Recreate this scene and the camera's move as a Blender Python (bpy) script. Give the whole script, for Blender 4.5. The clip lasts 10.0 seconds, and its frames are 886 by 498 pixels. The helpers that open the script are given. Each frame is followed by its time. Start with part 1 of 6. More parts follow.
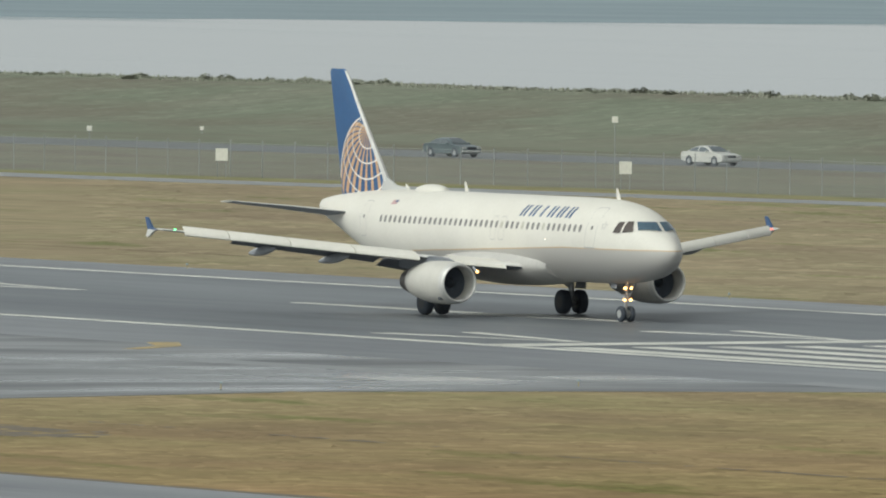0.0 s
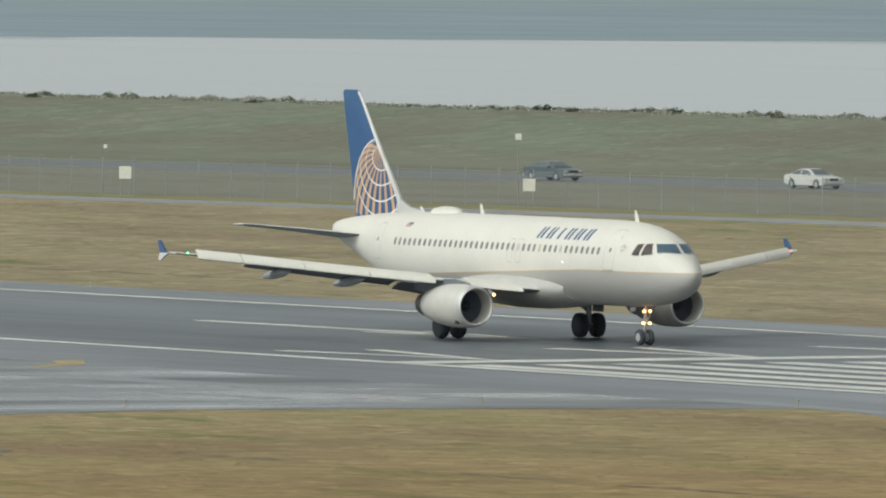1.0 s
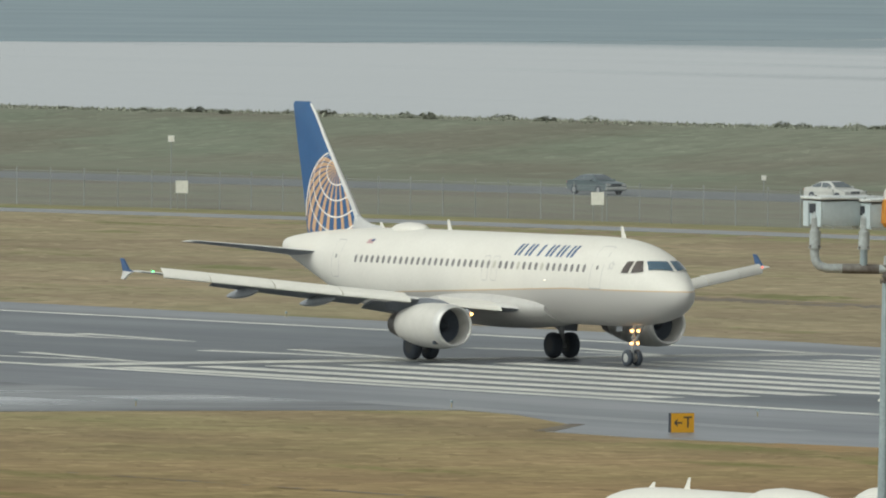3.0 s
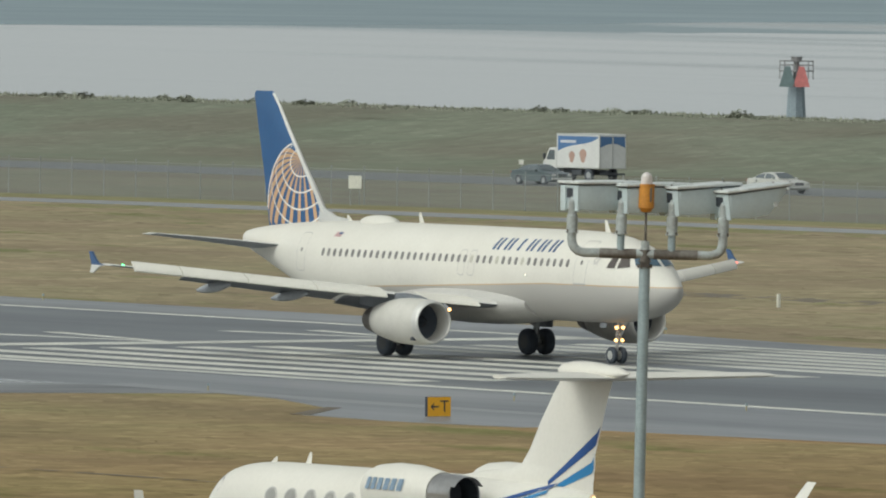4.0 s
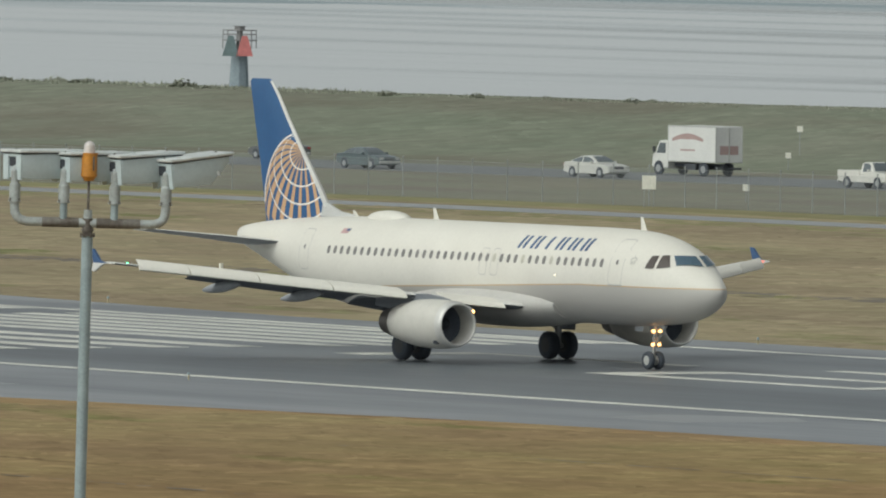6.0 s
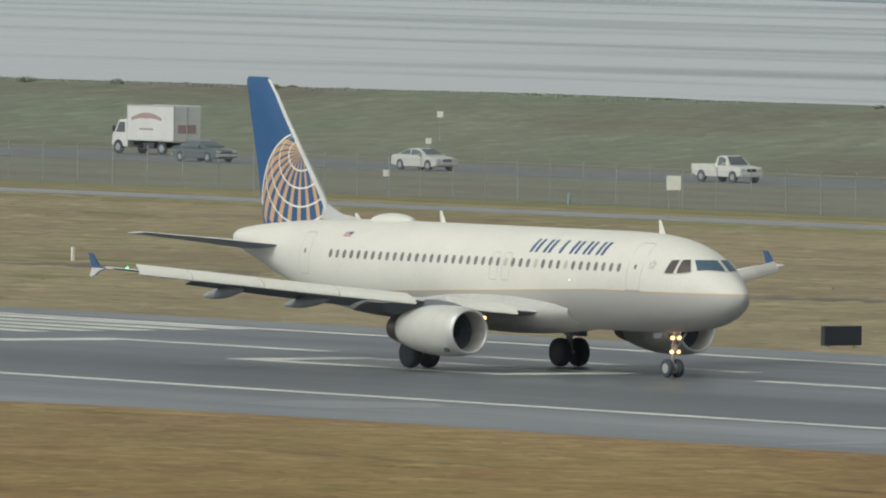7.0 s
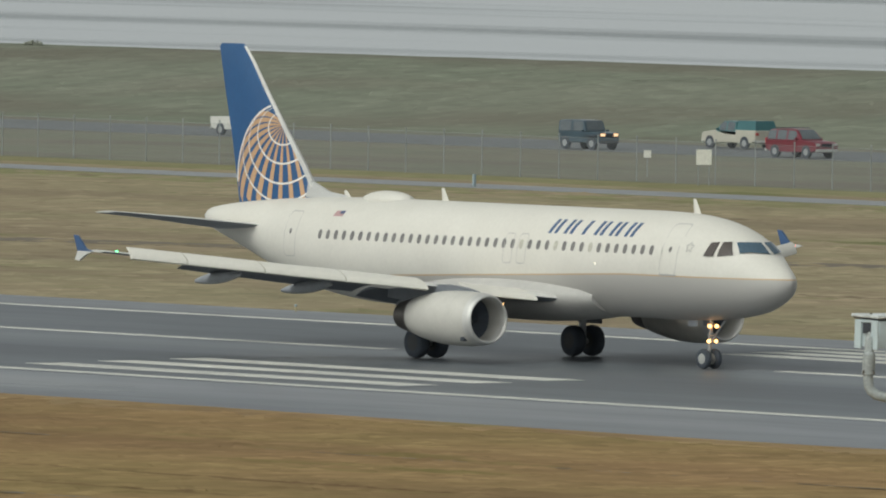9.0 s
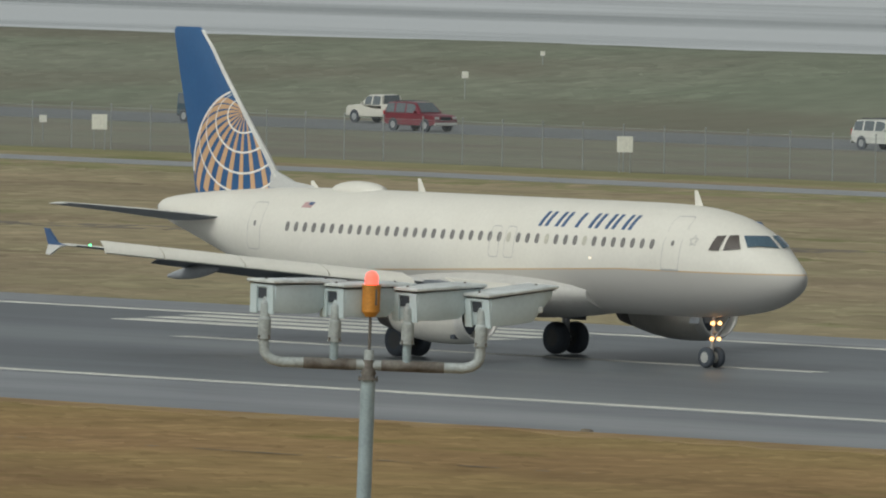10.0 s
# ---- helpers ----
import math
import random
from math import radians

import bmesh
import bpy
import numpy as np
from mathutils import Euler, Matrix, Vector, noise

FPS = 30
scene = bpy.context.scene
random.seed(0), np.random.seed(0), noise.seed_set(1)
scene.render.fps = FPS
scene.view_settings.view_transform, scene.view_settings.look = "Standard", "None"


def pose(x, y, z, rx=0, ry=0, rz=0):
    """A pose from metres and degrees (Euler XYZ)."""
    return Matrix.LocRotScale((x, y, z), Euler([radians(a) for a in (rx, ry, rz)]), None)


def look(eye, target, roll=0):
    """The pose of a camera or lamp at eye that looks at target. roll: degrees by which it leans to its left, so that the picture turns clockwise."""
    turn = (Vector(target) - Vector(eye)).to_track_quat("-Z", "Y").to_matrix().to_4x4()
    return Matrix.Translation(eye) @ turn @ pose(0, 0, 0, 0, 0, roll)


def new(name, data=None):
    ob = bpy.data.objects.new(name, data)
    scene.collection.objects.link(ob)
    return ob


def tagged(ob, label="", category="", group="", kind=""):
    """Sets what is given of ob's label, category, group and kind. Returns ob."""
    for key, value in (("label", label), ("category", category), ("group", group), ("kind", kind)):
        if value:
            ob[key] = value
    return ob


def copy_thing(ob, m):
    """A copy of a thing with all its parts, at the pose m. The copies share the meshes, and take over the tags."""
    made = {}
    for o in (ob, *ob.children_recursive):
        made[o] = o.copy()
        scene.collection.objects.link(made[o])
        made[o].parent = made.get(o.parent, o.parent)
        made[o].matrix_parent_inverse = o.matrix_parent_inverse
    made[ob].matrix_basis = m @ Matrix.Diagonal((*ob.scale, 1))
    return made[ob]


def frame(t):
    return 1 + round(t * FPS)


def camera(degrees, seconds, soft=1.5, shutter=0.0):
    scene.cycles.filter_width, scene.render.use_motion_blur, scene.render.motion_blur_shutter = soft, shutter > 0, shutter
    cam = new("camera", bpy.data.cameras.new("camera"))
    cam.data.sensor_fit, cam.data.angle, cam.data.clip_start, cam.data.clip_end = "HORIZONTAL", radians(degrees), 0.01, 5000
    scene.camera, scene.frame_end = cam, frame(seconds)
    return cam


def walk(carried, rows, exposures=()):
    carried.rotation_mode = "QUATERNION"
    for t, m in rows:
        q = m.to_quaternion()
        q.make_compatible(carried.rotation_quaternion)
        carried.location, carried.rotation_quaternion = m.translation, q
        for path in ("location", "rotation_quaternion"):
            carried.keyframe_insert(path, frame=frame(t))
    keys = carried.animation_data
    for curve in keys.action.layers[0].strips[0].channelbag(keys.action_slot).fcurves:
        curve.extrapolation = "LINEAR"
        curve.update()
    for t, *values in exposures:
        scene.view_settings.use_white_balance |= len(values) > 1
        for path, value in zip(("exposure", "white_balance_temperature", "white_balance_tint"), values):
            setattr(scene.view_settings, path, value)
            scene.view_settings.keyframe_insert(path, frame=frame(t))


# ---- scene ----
EYE = (0.0, 0.0, 21.56)
cam = camera(3.0965, 10.0, soft=2.0)


def aim(yaw, pitch, roll):
    """The camera's pose: yaw from +Y towards +X, pitch above the horizon, roll, in degrees."""
    a, b = radians(yaw), radians(pitch)
    way = Vector((math.sin(a) * math.cos(b), math.cos(a) * math.cos(b), math.sin(b)))
    return look(EYE, Vector(EYE) + way * 100.0, roll)


walk(cam, [(t, aim(y, p, r)) for t, y, p, r in (
    (0.0, -60.759, -1.318, 0.594), (0.5, -60.611, -1.329, 0.626), (1.0, -60.423, -1.254, 0.483),
    (1.5, -60.116, -1.274, 0.703), (2.0, -59.828, -1.252, 0.454), (3.5, -58.824, -1.255, 0.538),
    (4.0, -58.36, -1.289, 0.625), (4.5, -57.946, -1.333, 0.516), (5.0, -57.428, -1.361, 0.664),
    (5.5, -56.933, -1.383, 0.731), (7.0, -55.152, -1.405, 0.797), (7.5, -54.407, -1.498, 0.583),
    (8.0, -53.622, -1.49, 0.79), (8.5, -52.765, -1.531, 0.719), (9.0, -51.918, -1.584, 0.782),
    (9.5, -50.835, -1.637, 0.894), (10.0, -49.803, -1.678, 0.84))],
    exposures=[(0.0, -0.42, 6400, 2), (3.0, -0.47, 6408, 2), (4.2, -0.58, 6410, 2), (8.5, -0.63, 6425, 3), (10.0, -0.80, 6430, 3)])

# ---- daylight: a bright overcast sky with a broad, weak sun ----
SUN_EL, SUN_AZ = radians(46), radians(172)
world = bpy.data.worlds.new("overcast_sky")
scene.world = world
world.use_nodes = True
wn, wl = world.node_tree.nodes, world.node_tree.links
sky = wn.new("ShaderNodeTexSky")
sky.sky_type, sky.sun_disc = "NISHITA", False
sky.sun_elevation, sky.sun_rotation = SUN_EL, SUN_AZ
sky.air_density, sky.dust_density, sky.ozone_density = 1.0, 4.0, 1.0
pale = wn.new("ShaderNodeHueSaturation")
pale.inputs["Saturation"].default_value = 0.12
lift = wn.new("ShaderNodeMapping")     # overcast: as bright near the horizon as higher up
lift.inputs["Location"].default_value, lift.inputs["Scale"].default_value = (0, 0, 0.14), (1, 1, 0.86)
wl.new(wn.new("ShaderNodeTexCoord").outputs["Generated"], lift.inputs["Vector"])
wl.new(lift.outputs["Vector"], sky.inputs["Vector"])
wl.new(sky.outputs["Color"], pale.inputs["Color"])
wl.new(pale.outputs["Color"], wn["Background"].inputs["Color"])
wn["Background"].inputs["Strength"].default_value = 0.188
sun = new("sun", bpy.data.lights.new("sun", "SUN"))
sun.data.energy, sun.data.angle, sun.data.color = 0.82, radians(25), (1.0, 0.96, 0.88)
sun.matrix_world = look((0, 0, 0), (-math.sin(SUN_AZ) * math.cos(SUN_EL), -math.cos(SUN_AZ) * math.cos(SUN_EL), -math.sin(SUN_EL)))
# ---- materials ----
def mat(name, base, rough=0.6, metal=0.0, other=None, scale=1.0, fine=12.0, mix=0.5, spread=0.12, bump=0.0, stretch=(1, 1, 1), rough_var=0.0, coat=0.0):
    """A surface with a broad blend between two colours and a fine grain, both at real size."""
    m = bpy.data.materials.new(name)
    m.use_nodes = True
    n, l = m.node_tree.nodes, m.node_tree.links
    b = n["Principled BSDF"]
    b.inputs["Roughness"].default_value, b.inputs["Metallic"].default_value = rough, metal
    b.inputs["Coat Weight"].default_value = coat
    other = other or [c * (1 - spread) for c in base]
    tc, mp = n.new("ShaderNodeTexCoord"), n.new("ShaderNodeMapping")
    mp.inputs["Scale"].default_value = stretch
    l.new(tc.outputs["Object"], mp.inputs["Vector"])
    big, small = n.new("ShaderNodeTexNoise"), n.new("ShaderNodeTexNoise")
    big.inputs["Scale"].default_value, small.inputs["Scale"].default_value = scale, fine
    big.inputs["Detail"].default_value, small.inputs["Detail"].default_value = 5, 4
    for q in (big, small):
        l.new(mp.outputs["Vector"], q.inputs["Vector"])
    ramp = n.new("ShaderNodeMapRange")
    ramp.inputs["From Min"].default_value, ramp.inputs["From Max"].default_value = 0.5 - 0.2 * (1.2 - mix) * 2, 0.5 + 0.2 * mix * 2
    l.new(big.outputs["Fac"], ramp.inputs["Value"])
    c1 = n.new("ShaderNodeMix")
    c1.data_type = "RGBA"
    c1.inputs["A"].default_value, c1.inputs["B"].default_value = (*base, 1), (*other, 1)
    l.new(ramp.outputs["Result"], c1.inputs["Factor"])
    hs = n.new("ShaderNodeHueSaturation")
    mr = n.new("ShaderNodeMapRange")
    mr.inputs["From Min"].default_value, mr.inputs["From Max"].default_value = 0.3, 0.7
    mr.inputs["To Min"].default_value, mr.inputs["To Max"].default_value = 1 - spread, 1 + spread
    l.new(small.outputs["Fac"], mr.inputs["Value"])
    l.new(mr.outputs["Result"], hs.inputs["Value"])
    l.new(c1.outputs["Result"], hs.inputs["Color"])
    l.new(hs.outputs["Color"], b.inputs["Base Color"])
    if rough_var:
        rr = n.new("ShaderNodeMapRange")
        rr.inputs["From Min"].default_value, rr.inputs["From Max"].default_value = 0.35, 0.65
        rr.inputs["To Min"].default_value, rr.inputs["To Max"].default_value = max(rough - rough_var, 0.02), min(rough + rough_var, 1)
        l.new(big.outputs["Fac"], rr.inputs["Value"])
        l.new(rr.outputs["Result"], b.inputs["Roughness"])
    if bump:
        bp = n.new("ShaderNodeBump")
        bp.inputs["Strength"].default_value, bp.inputs["Distance"].default_value = bump, 0.02
        l.new(small.outputs["Fac"], bp.inputs["Height"])
        l.new(bp.outputs["Normal"], b.inputs["Normal"])
    return m


def glow(name, colour, power):
    m = bpy.data.materials.new(name)
    m.use_nodes = True
    b = m.node_tree.nodes["Principled BSDF"]
    b.inputs["Base Color"].default_value = (*colour, 1)
    b.inputs["Emission Color"].default_value, b.inputs["Emission Strength"].default_value = (*colour, 1), power
    return m


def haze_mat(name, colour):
    # the surface glows in one flat colour that holds the haze
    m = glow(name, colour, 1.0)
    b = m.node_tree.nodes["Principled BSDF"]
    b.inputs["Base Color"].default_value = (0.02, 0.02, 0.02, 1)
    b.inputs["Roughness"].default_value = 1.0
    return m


def grass_mat(name, dry, green, dark, patch, streak, east=None, spread=0.16, ruts=True):
    """Dry turf: tan and green patches, mown streaks, tufts."""
    m = mat(name, dry, 0.95, other=green, scale=patch, fine=0.4, mix=0.35, spread=spread)
    n, l = m.node_tree.nodes, m.node_tree.links
    b = n["Principled BSDF"]
    b.inputs["Specular IOR Level"].default_value = 0.0
    src = b.inputs["Base Color"].links[0].from_socket
    tc, mp = n.new("ShaderNodeTexCoord"), n.new("ShaderNodeMapping")
    mp.inputs["Scale"].default_value = streak
    nz = n.new("ShaderNodeTexNoise")
    nz.inputs["Scale"].default_value, nz.inputs["Detail"].default_value = 1.0, 6
    l.new(tc.outputs["Object"], mp.inputs["Vector"])
    l.new(mp.outputs["Vector"], nz.inputs["Vector"])
    mr = n.new("ShaderNodeMapRange")
    mr.inputs["From Min"].default_value, mr.inputs["From Max"].default_value = 0.46, 0.64
    mr.inputs["To Max"].default_value = 0.62
    l.new(nz.outputs["Fac"], mr.inputs["Value"])
    mx = n.new("ShaderNodeMix")
    mx.data_type = "RGBA"
    mx.inputs["B"].default_value = (*dark, 1)
    l.new(mr.outputs["Result"], mx.inputs["Factor"])
    l.new(src, mx.inputs["A"])
    out = mx.outputs["Result"]
    # green tufts in loose patches and faint wheel ruts along the field
    for size, lo, hi, tone in (((0.045, 0.16, 1), 0.60, 0.70, (0.155, 0.175, 0.075)), ((0.006, 0.32, 1), 0.66, 0.71, [c * 0.72 for c in dark]))[:2 if ruts else 0]:
        mq, nq, rq, xq = n.new("ShaderNodeMapping"), n.new("ShaderNodeTexNoise"), n.new("ShaderNodeMapRange"), n.new("ShaderNodeMix")
        mq.inputs["Scale"].default_value, mq.inputs["Location"].default_value = size, (3.1, 7.7, 0)
        nq.inputs["Scale"].default_value, nq.inputs["Detail"].default_value = 1.0, 5
        rq.inputs["From Min"].default_value, rq.inputs["From Max"].default_value, rq.inputs["To Max"].default_value = lo, hi, 0.75
        xq.data_type = "RGBA"
        l.new(tc.outputs["Object"], mq.inputs["Vector"])
        l.new(mq.outputs["Vector"], nq.inputs["Vector"])
        l.new(nq.outputs["Fac"], rq.inputs["Value"])
        l.new(rq.outputs["Result"], xq.inputs["Factor"])
        l.new(out, xq.inputs["A"])
        xq.inputs["B"].default_value = (*tone, 1)
        out = xq.outputs["Result"]
    if east:        # the turf grows browner eastwards along the field
        sp, xr, tint = n.new("ShaderNodeSeparateXYZ"), n.new("ShaderNodeMapRange"), n.new("ShaderNodeMix")
        l.new(tc.outputs["Object"], sp.inputs["Vector"])
        l.new(sp.outputs["X"], xr.inputs["Value"])
        xr.inputs["From Min"].default_value, xr.inputs["From Max"].default_value = -600, -450
        tint.data_type, tint.blend_type = "RGBA", "MULTIPLY"
        l.new(xr.outputs["Result"], tint.inputs["Factor"])
        l.new(out, tint.inputs["A"])
        tint.inputs["B"].default_value = (*east, 1)
        out = tint.outputs["Result"]
    l.new(out, b.inputs["Base Color"])
    return m


M = dict(
    near_turf=grass_mat("brown_turf", (0.345, 0.262, 0.168), (0.275, 0.243, 0.139), (0.210, 0.163, 0.110), 0.05, (0.035, 0.075, 1), (0.97, 0.82, 0.69)),
    turf=grass_mat("dry_turf", (0.348, 0.277, 0.192), (0.282, 0.250, 0.160), (0.226, 0.180, 0.129), 0.05, (0.03, 0.06, 1)),
    levee_turf=grass_mat("levee_turf", (0.222, 0.222, 0.178), (0.188, 0.207, 0.158), (0.172, 0.156, 0.126), 0.035, (0.03, 0.06, 0.2), None, 0.11, False),
    strip_turf=grass_mat("roadside_turf", (0.218, 0.200, 0.160), (0.188, 0.192, 0.148), (0.165, 0.148, 0.122), 0.06, (0.04, 0.09, 1), None, 0.11, False),
    fringe=grass_mat("dead_grass_fringe", (0.335, 0.222, 0.122), (0.300, 0.225, 0.128), (0.230, 0.160, 0.092), 0.2, (0.1, 0.3, 1)),
    verge=grass_mat("green_verge", (0.275, 0.252, 0.150), (0.235, 0.232, 0.125), (0.215, 0.185, 0.115), 0.04, (0.02, 0.2, 1)),
    asphalt=mat("runway_asphalt", (0.126, 0.140, 0.152), 0.42, other=(0.090, 0.100, 0.110), scale=0.06, fine=1.5, spread=0.12, stretch=(0.15, 1, 1), rough_var=0.07),
    shoulder=mat("shoulder_asphalt", (0.212, 0.222, 0.234), 0.42, other=(0.136, 0.145, 0.157), scale=0.08, fine=1.2, spread=0.12, stretch=(0.2, 1, 1), rough_var=0.08),
    concrete=mat("damp_concrete", (0.205, 0.212, 0.216), 0.36, other=(0.112, 0.116, 0.121), scale=0.09, fine=0.5, spread=0.14, stretch=(1, 0.35, 1), rough_var=0.22),
    road=mat("road_asphalt", (0.138, 0.146, 0.150), 0.8, other=(0.118, 0.125, 0.128), scale=0.1, fine=1.0),
    pale_road=mat("wet_concrete_road", (0.23, 0.24, 0.245), 0.35, other=(0.17, 0.175, 0.18), scale=0.08, fine=1.0, stretch=(0.3, 1, 1)),
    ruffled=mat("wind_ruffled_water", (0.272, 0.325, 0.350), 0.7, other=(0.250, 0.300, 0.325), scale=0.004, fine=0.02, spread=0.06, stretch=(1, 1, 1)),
    dirt=mat("dark_soil", (0.115, 0.100, 0.080), 0.95, other=(0.16, 0.13, 0.09), scale=0.3, fine=2.0),
    line=mat("worn_white_paint", (0.80, 0.785, 0.70), 0.6, other=(0.52, 0.515, 0.47), scale=0.35, fine=3.0, mix=0.25, spread=0.12, stretch=(0.3, 1.5, 1)),
    yellow_line=mat("worn_yellow_paint", (0.50, 0.36, 0.13), 0.6, other=(0.28, 0.23, 0.14), scale=0.4, fine=3.0),
    white=mat("white_aircraft_paint", (0.715, 0.693, 0.628), 0.46, other=(0.668, 0.645, 0.58), scale=0.5, fine=7.0, mix=0.4, spread=0.025, coat=0.05),
    wing=mat("wing_paint", (0.70, 0.692, 0.65), 0.45, other=(0.58, 0.572, 0.54), scale=0.9, fine=6.0, mix=0.35, spread=0.05),
    # grey underside paint darkened further, the shade under the wing put into it
    wing_shaded=mat("wing_underside_shaded", (0.185, 0.20, 0.222), 0.55, other=(0.14, 0.153, 0.172), scale=0.8, fine=5.0, spread=0.08),
    wing_grey=mat("wing_underside_grey", (0.33, 0.345, 0.365), 0.5, other=(0.26, 0.275, 0.295), scale=0.8, fine=5.0, spread=0.08),
    nacelle=mat("nacelle_paint", (0.61, 0.59, 0.54), 0.52, other=(0.52, 0.505, 0.46), scale=1.0, fine=8.0, mix=0.35, spread=0.04),
    bare=mat("dull_metal_lip", (0.62, 0.61, 0.58), 0.5, 0.5, scale=3, fine=20, spread=0.05),
    hot=mat("exhaust_metal", (0.20, 0.18, 0.16), 0.45, 0.9, scale=3, fine=20, spread=0.2),
    dark=mat("dark_cavity", (0.042, 0.050, 0.062), 0.6, scale=3, fine=20),
    fan=mat("fan_blade_metal", (0.10, 0.116, 0.142), 0.6, 0.0, scale=3, fine=20),
    blue=mat("tail_blue_paint", (0.020, 0.088, 0.225), 0.30, other=(0.024, 0.100, 0.245), scale=0.8, fine=6.0, spread=0.04, coat=0.3),
    gold=mat("gold_band_paint", (0.58, 0.37, 0.21), 0.4, scale=2, fine=12, spread=0.05),
    arc=mat("white_arc_paint", (0.80, 0.79, 0.75), 0.4, scale=2, fine=12, spread=0.03),
    letter=mat("title_blue_paint", (0.050, 0.105, 0.220), 0.4, scale=2, fine=12, spread=0.05),
    seam=mat("panel_seam_grey", (0.47, 0.46, 0.44), 0.6, scale=2, fine=12),
    cabin_glass=mat("cabin_window", (0.150, 0.145, 0.140), 0.3, other=(0.20, 0.19, 0.18), scale=1.2, fine=9),
    shade_down=mat("window_shade", (0.52, 0.50, 0.42), 0.5, scale=2, fine=9),
    # windscreen glass with its bluish reflection put into the base colour
    cockpit_glass=mat("cockpit_glass", (0.062, 0.105, 0.145), 0.12, other=(0.075, 0.118, 0.155), scale=2, fine=9),
    cockpit_side=mat("cockpit_side_glass", (0.075, 0.060, 0.052), 0.35, scale=2, fine=9),
    tyre=mat("tyre_rubber", (0.058, 0.069, 0.086), 0.85, scale=4, fine=20, spread=0.2),
    # main gear rims: the shadow under the wing is put into this colour
    shaded_hub=mat("shaded_wheel_hub", (0.05, 0.052, 0.055), 0.6, scale=6, fine=25, spread=0.15),
    hub=mat("wheel_hub", (0.55, 0.55, 0.52), 0.4, 0.4, scale=6, fine=25, spread=0.15),
    strut=mat("gear_strut", (0.42, 0.43, 0.43), 0.4, 0.3, scale=6, fine=25, spread=0.15),
    galv=mat("galvanised_steel", (0.33, 0.40, 0.42), 0.5, 0.15, other=(0.26, 0.32, 0.335), scale=4, fine=30, spread=0.1),
    box_grey=mat("floodlight_housing", (0.53, 0.61, 0.625), 0.55, other=(0.45, 0.525, 0.54), scale=3, fine=25, spread=0.04),
    lid_grey=mat("floodlight_lid", (0.72, 0.755, 0.74), 0.5, other=(0.50, 0.525, 0.515), scale=5, fine=30, mix=0.3, spread=0.1),
    pipe=mat("weathered_pipe", (0.45, 0.50, 0.50), 0.6, other=(0.30, 0.32, 0.31), scale=6, fine=30, mix=0.3, spread=0.14),
    rust=mat("rusty_pipe", (0.21, 0.20, 0.18), 0.75, other=(0.075, 0.060, 0.048), scale=7, fine=30, spread=0.2),
    amber=mat("amber_housing", (0.62, 0.27, 0.035), 0.45, other=(0.45, 0.19, 0.03), scale=8, fine=40, spread=0.12),
    dome_clear=mat("clear_beacon_dome", (0.62, 0.58, 0.55), 0.2, scale=6, fine=30),
    sign_white=mat("white_sign_board", (0.72, 0.71, 0.63), 0.6, other=(0.66, 0.65, 0.57), scale=2, fine=9),
    sign_yellow=mat("yellow_sign_face", (0.86, 0.43, 0.02), 0.5, other=(0.80, 0.40, 0.02), scale=2, fine=9, spread=0.05),
    black=mat("black_paint", (0.028, 0.036, 0.050), 0.5, scale=2, fine=9),
    chain=mat("fence_post_steel", (0.30, 0.318, 0.31), 0.6, 0.1, scale=2, fine=9),
    # leaves and twigs much paler than their own tone, distance haze put in
    leaf=mat("shrub_leaf", (0.285, 0.298, 0.232), 0.8, other=(0.25, 0.262, 0.205), scale=1.5, fine=8, spread=0.25),
    bark=mat("shrub_twig", (0.25, 0.23, 0.19), 0.9, scale=3, fine=20),
    bird=mat("white_feather", (0.75, 0.75, 0.72), 0.8, scale=3, fine=20),
)
# reflected sky sits in the base colour, so the mirror reflection is off
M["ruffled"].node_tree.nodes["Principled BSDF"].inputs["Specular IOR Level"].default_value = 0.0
for key in ("white", "wing", "nacelle"):      # chalky, weathered paint
    M[key].node_tree.nodes["Principled BSDF"].inputs["Specular IOR Level"].default_value = 0.25
M["flag_red"] = mat("faded_flag_red", (0.52, 0.33, 0.32), 0.5, scale=14, fine=30)
M["dorsal"] = mat("dorsal_grey_paint", (0.50, 0.50, 0.485), 0.5, scale=2, fine=9, spread=0.05)
M["fairing"] = mat("fairing_paint", (0.52, 0.508, 0.475), 0.5, other=(0.44, 0.43, 0.405), scale=0.8, fine=6, mix=0.4, spread=0.04)
M["green_lamp"] = glow("green_position_light", (0.15, 1.0, 0.35), 5.0)
M["red_lamp"] = glow("red_position_light", (1.0, 0.10, 0.05), 5.0)
M["gear_lamp"] = glow("taxi_light", (1.0, 0.50, 0.18), 7.0)
M["soft_lamp"] = glow("small_lamp", (1.0, 0.85, 0.65), 3.0)
M["beacon"] = glow("lit_red_beacon", (1.0, 0.10, 0.07), 3.2)
M["car_lamp"] = glow("vehicle_headlight", (1.0, 0.62, 0.35), 1.8)


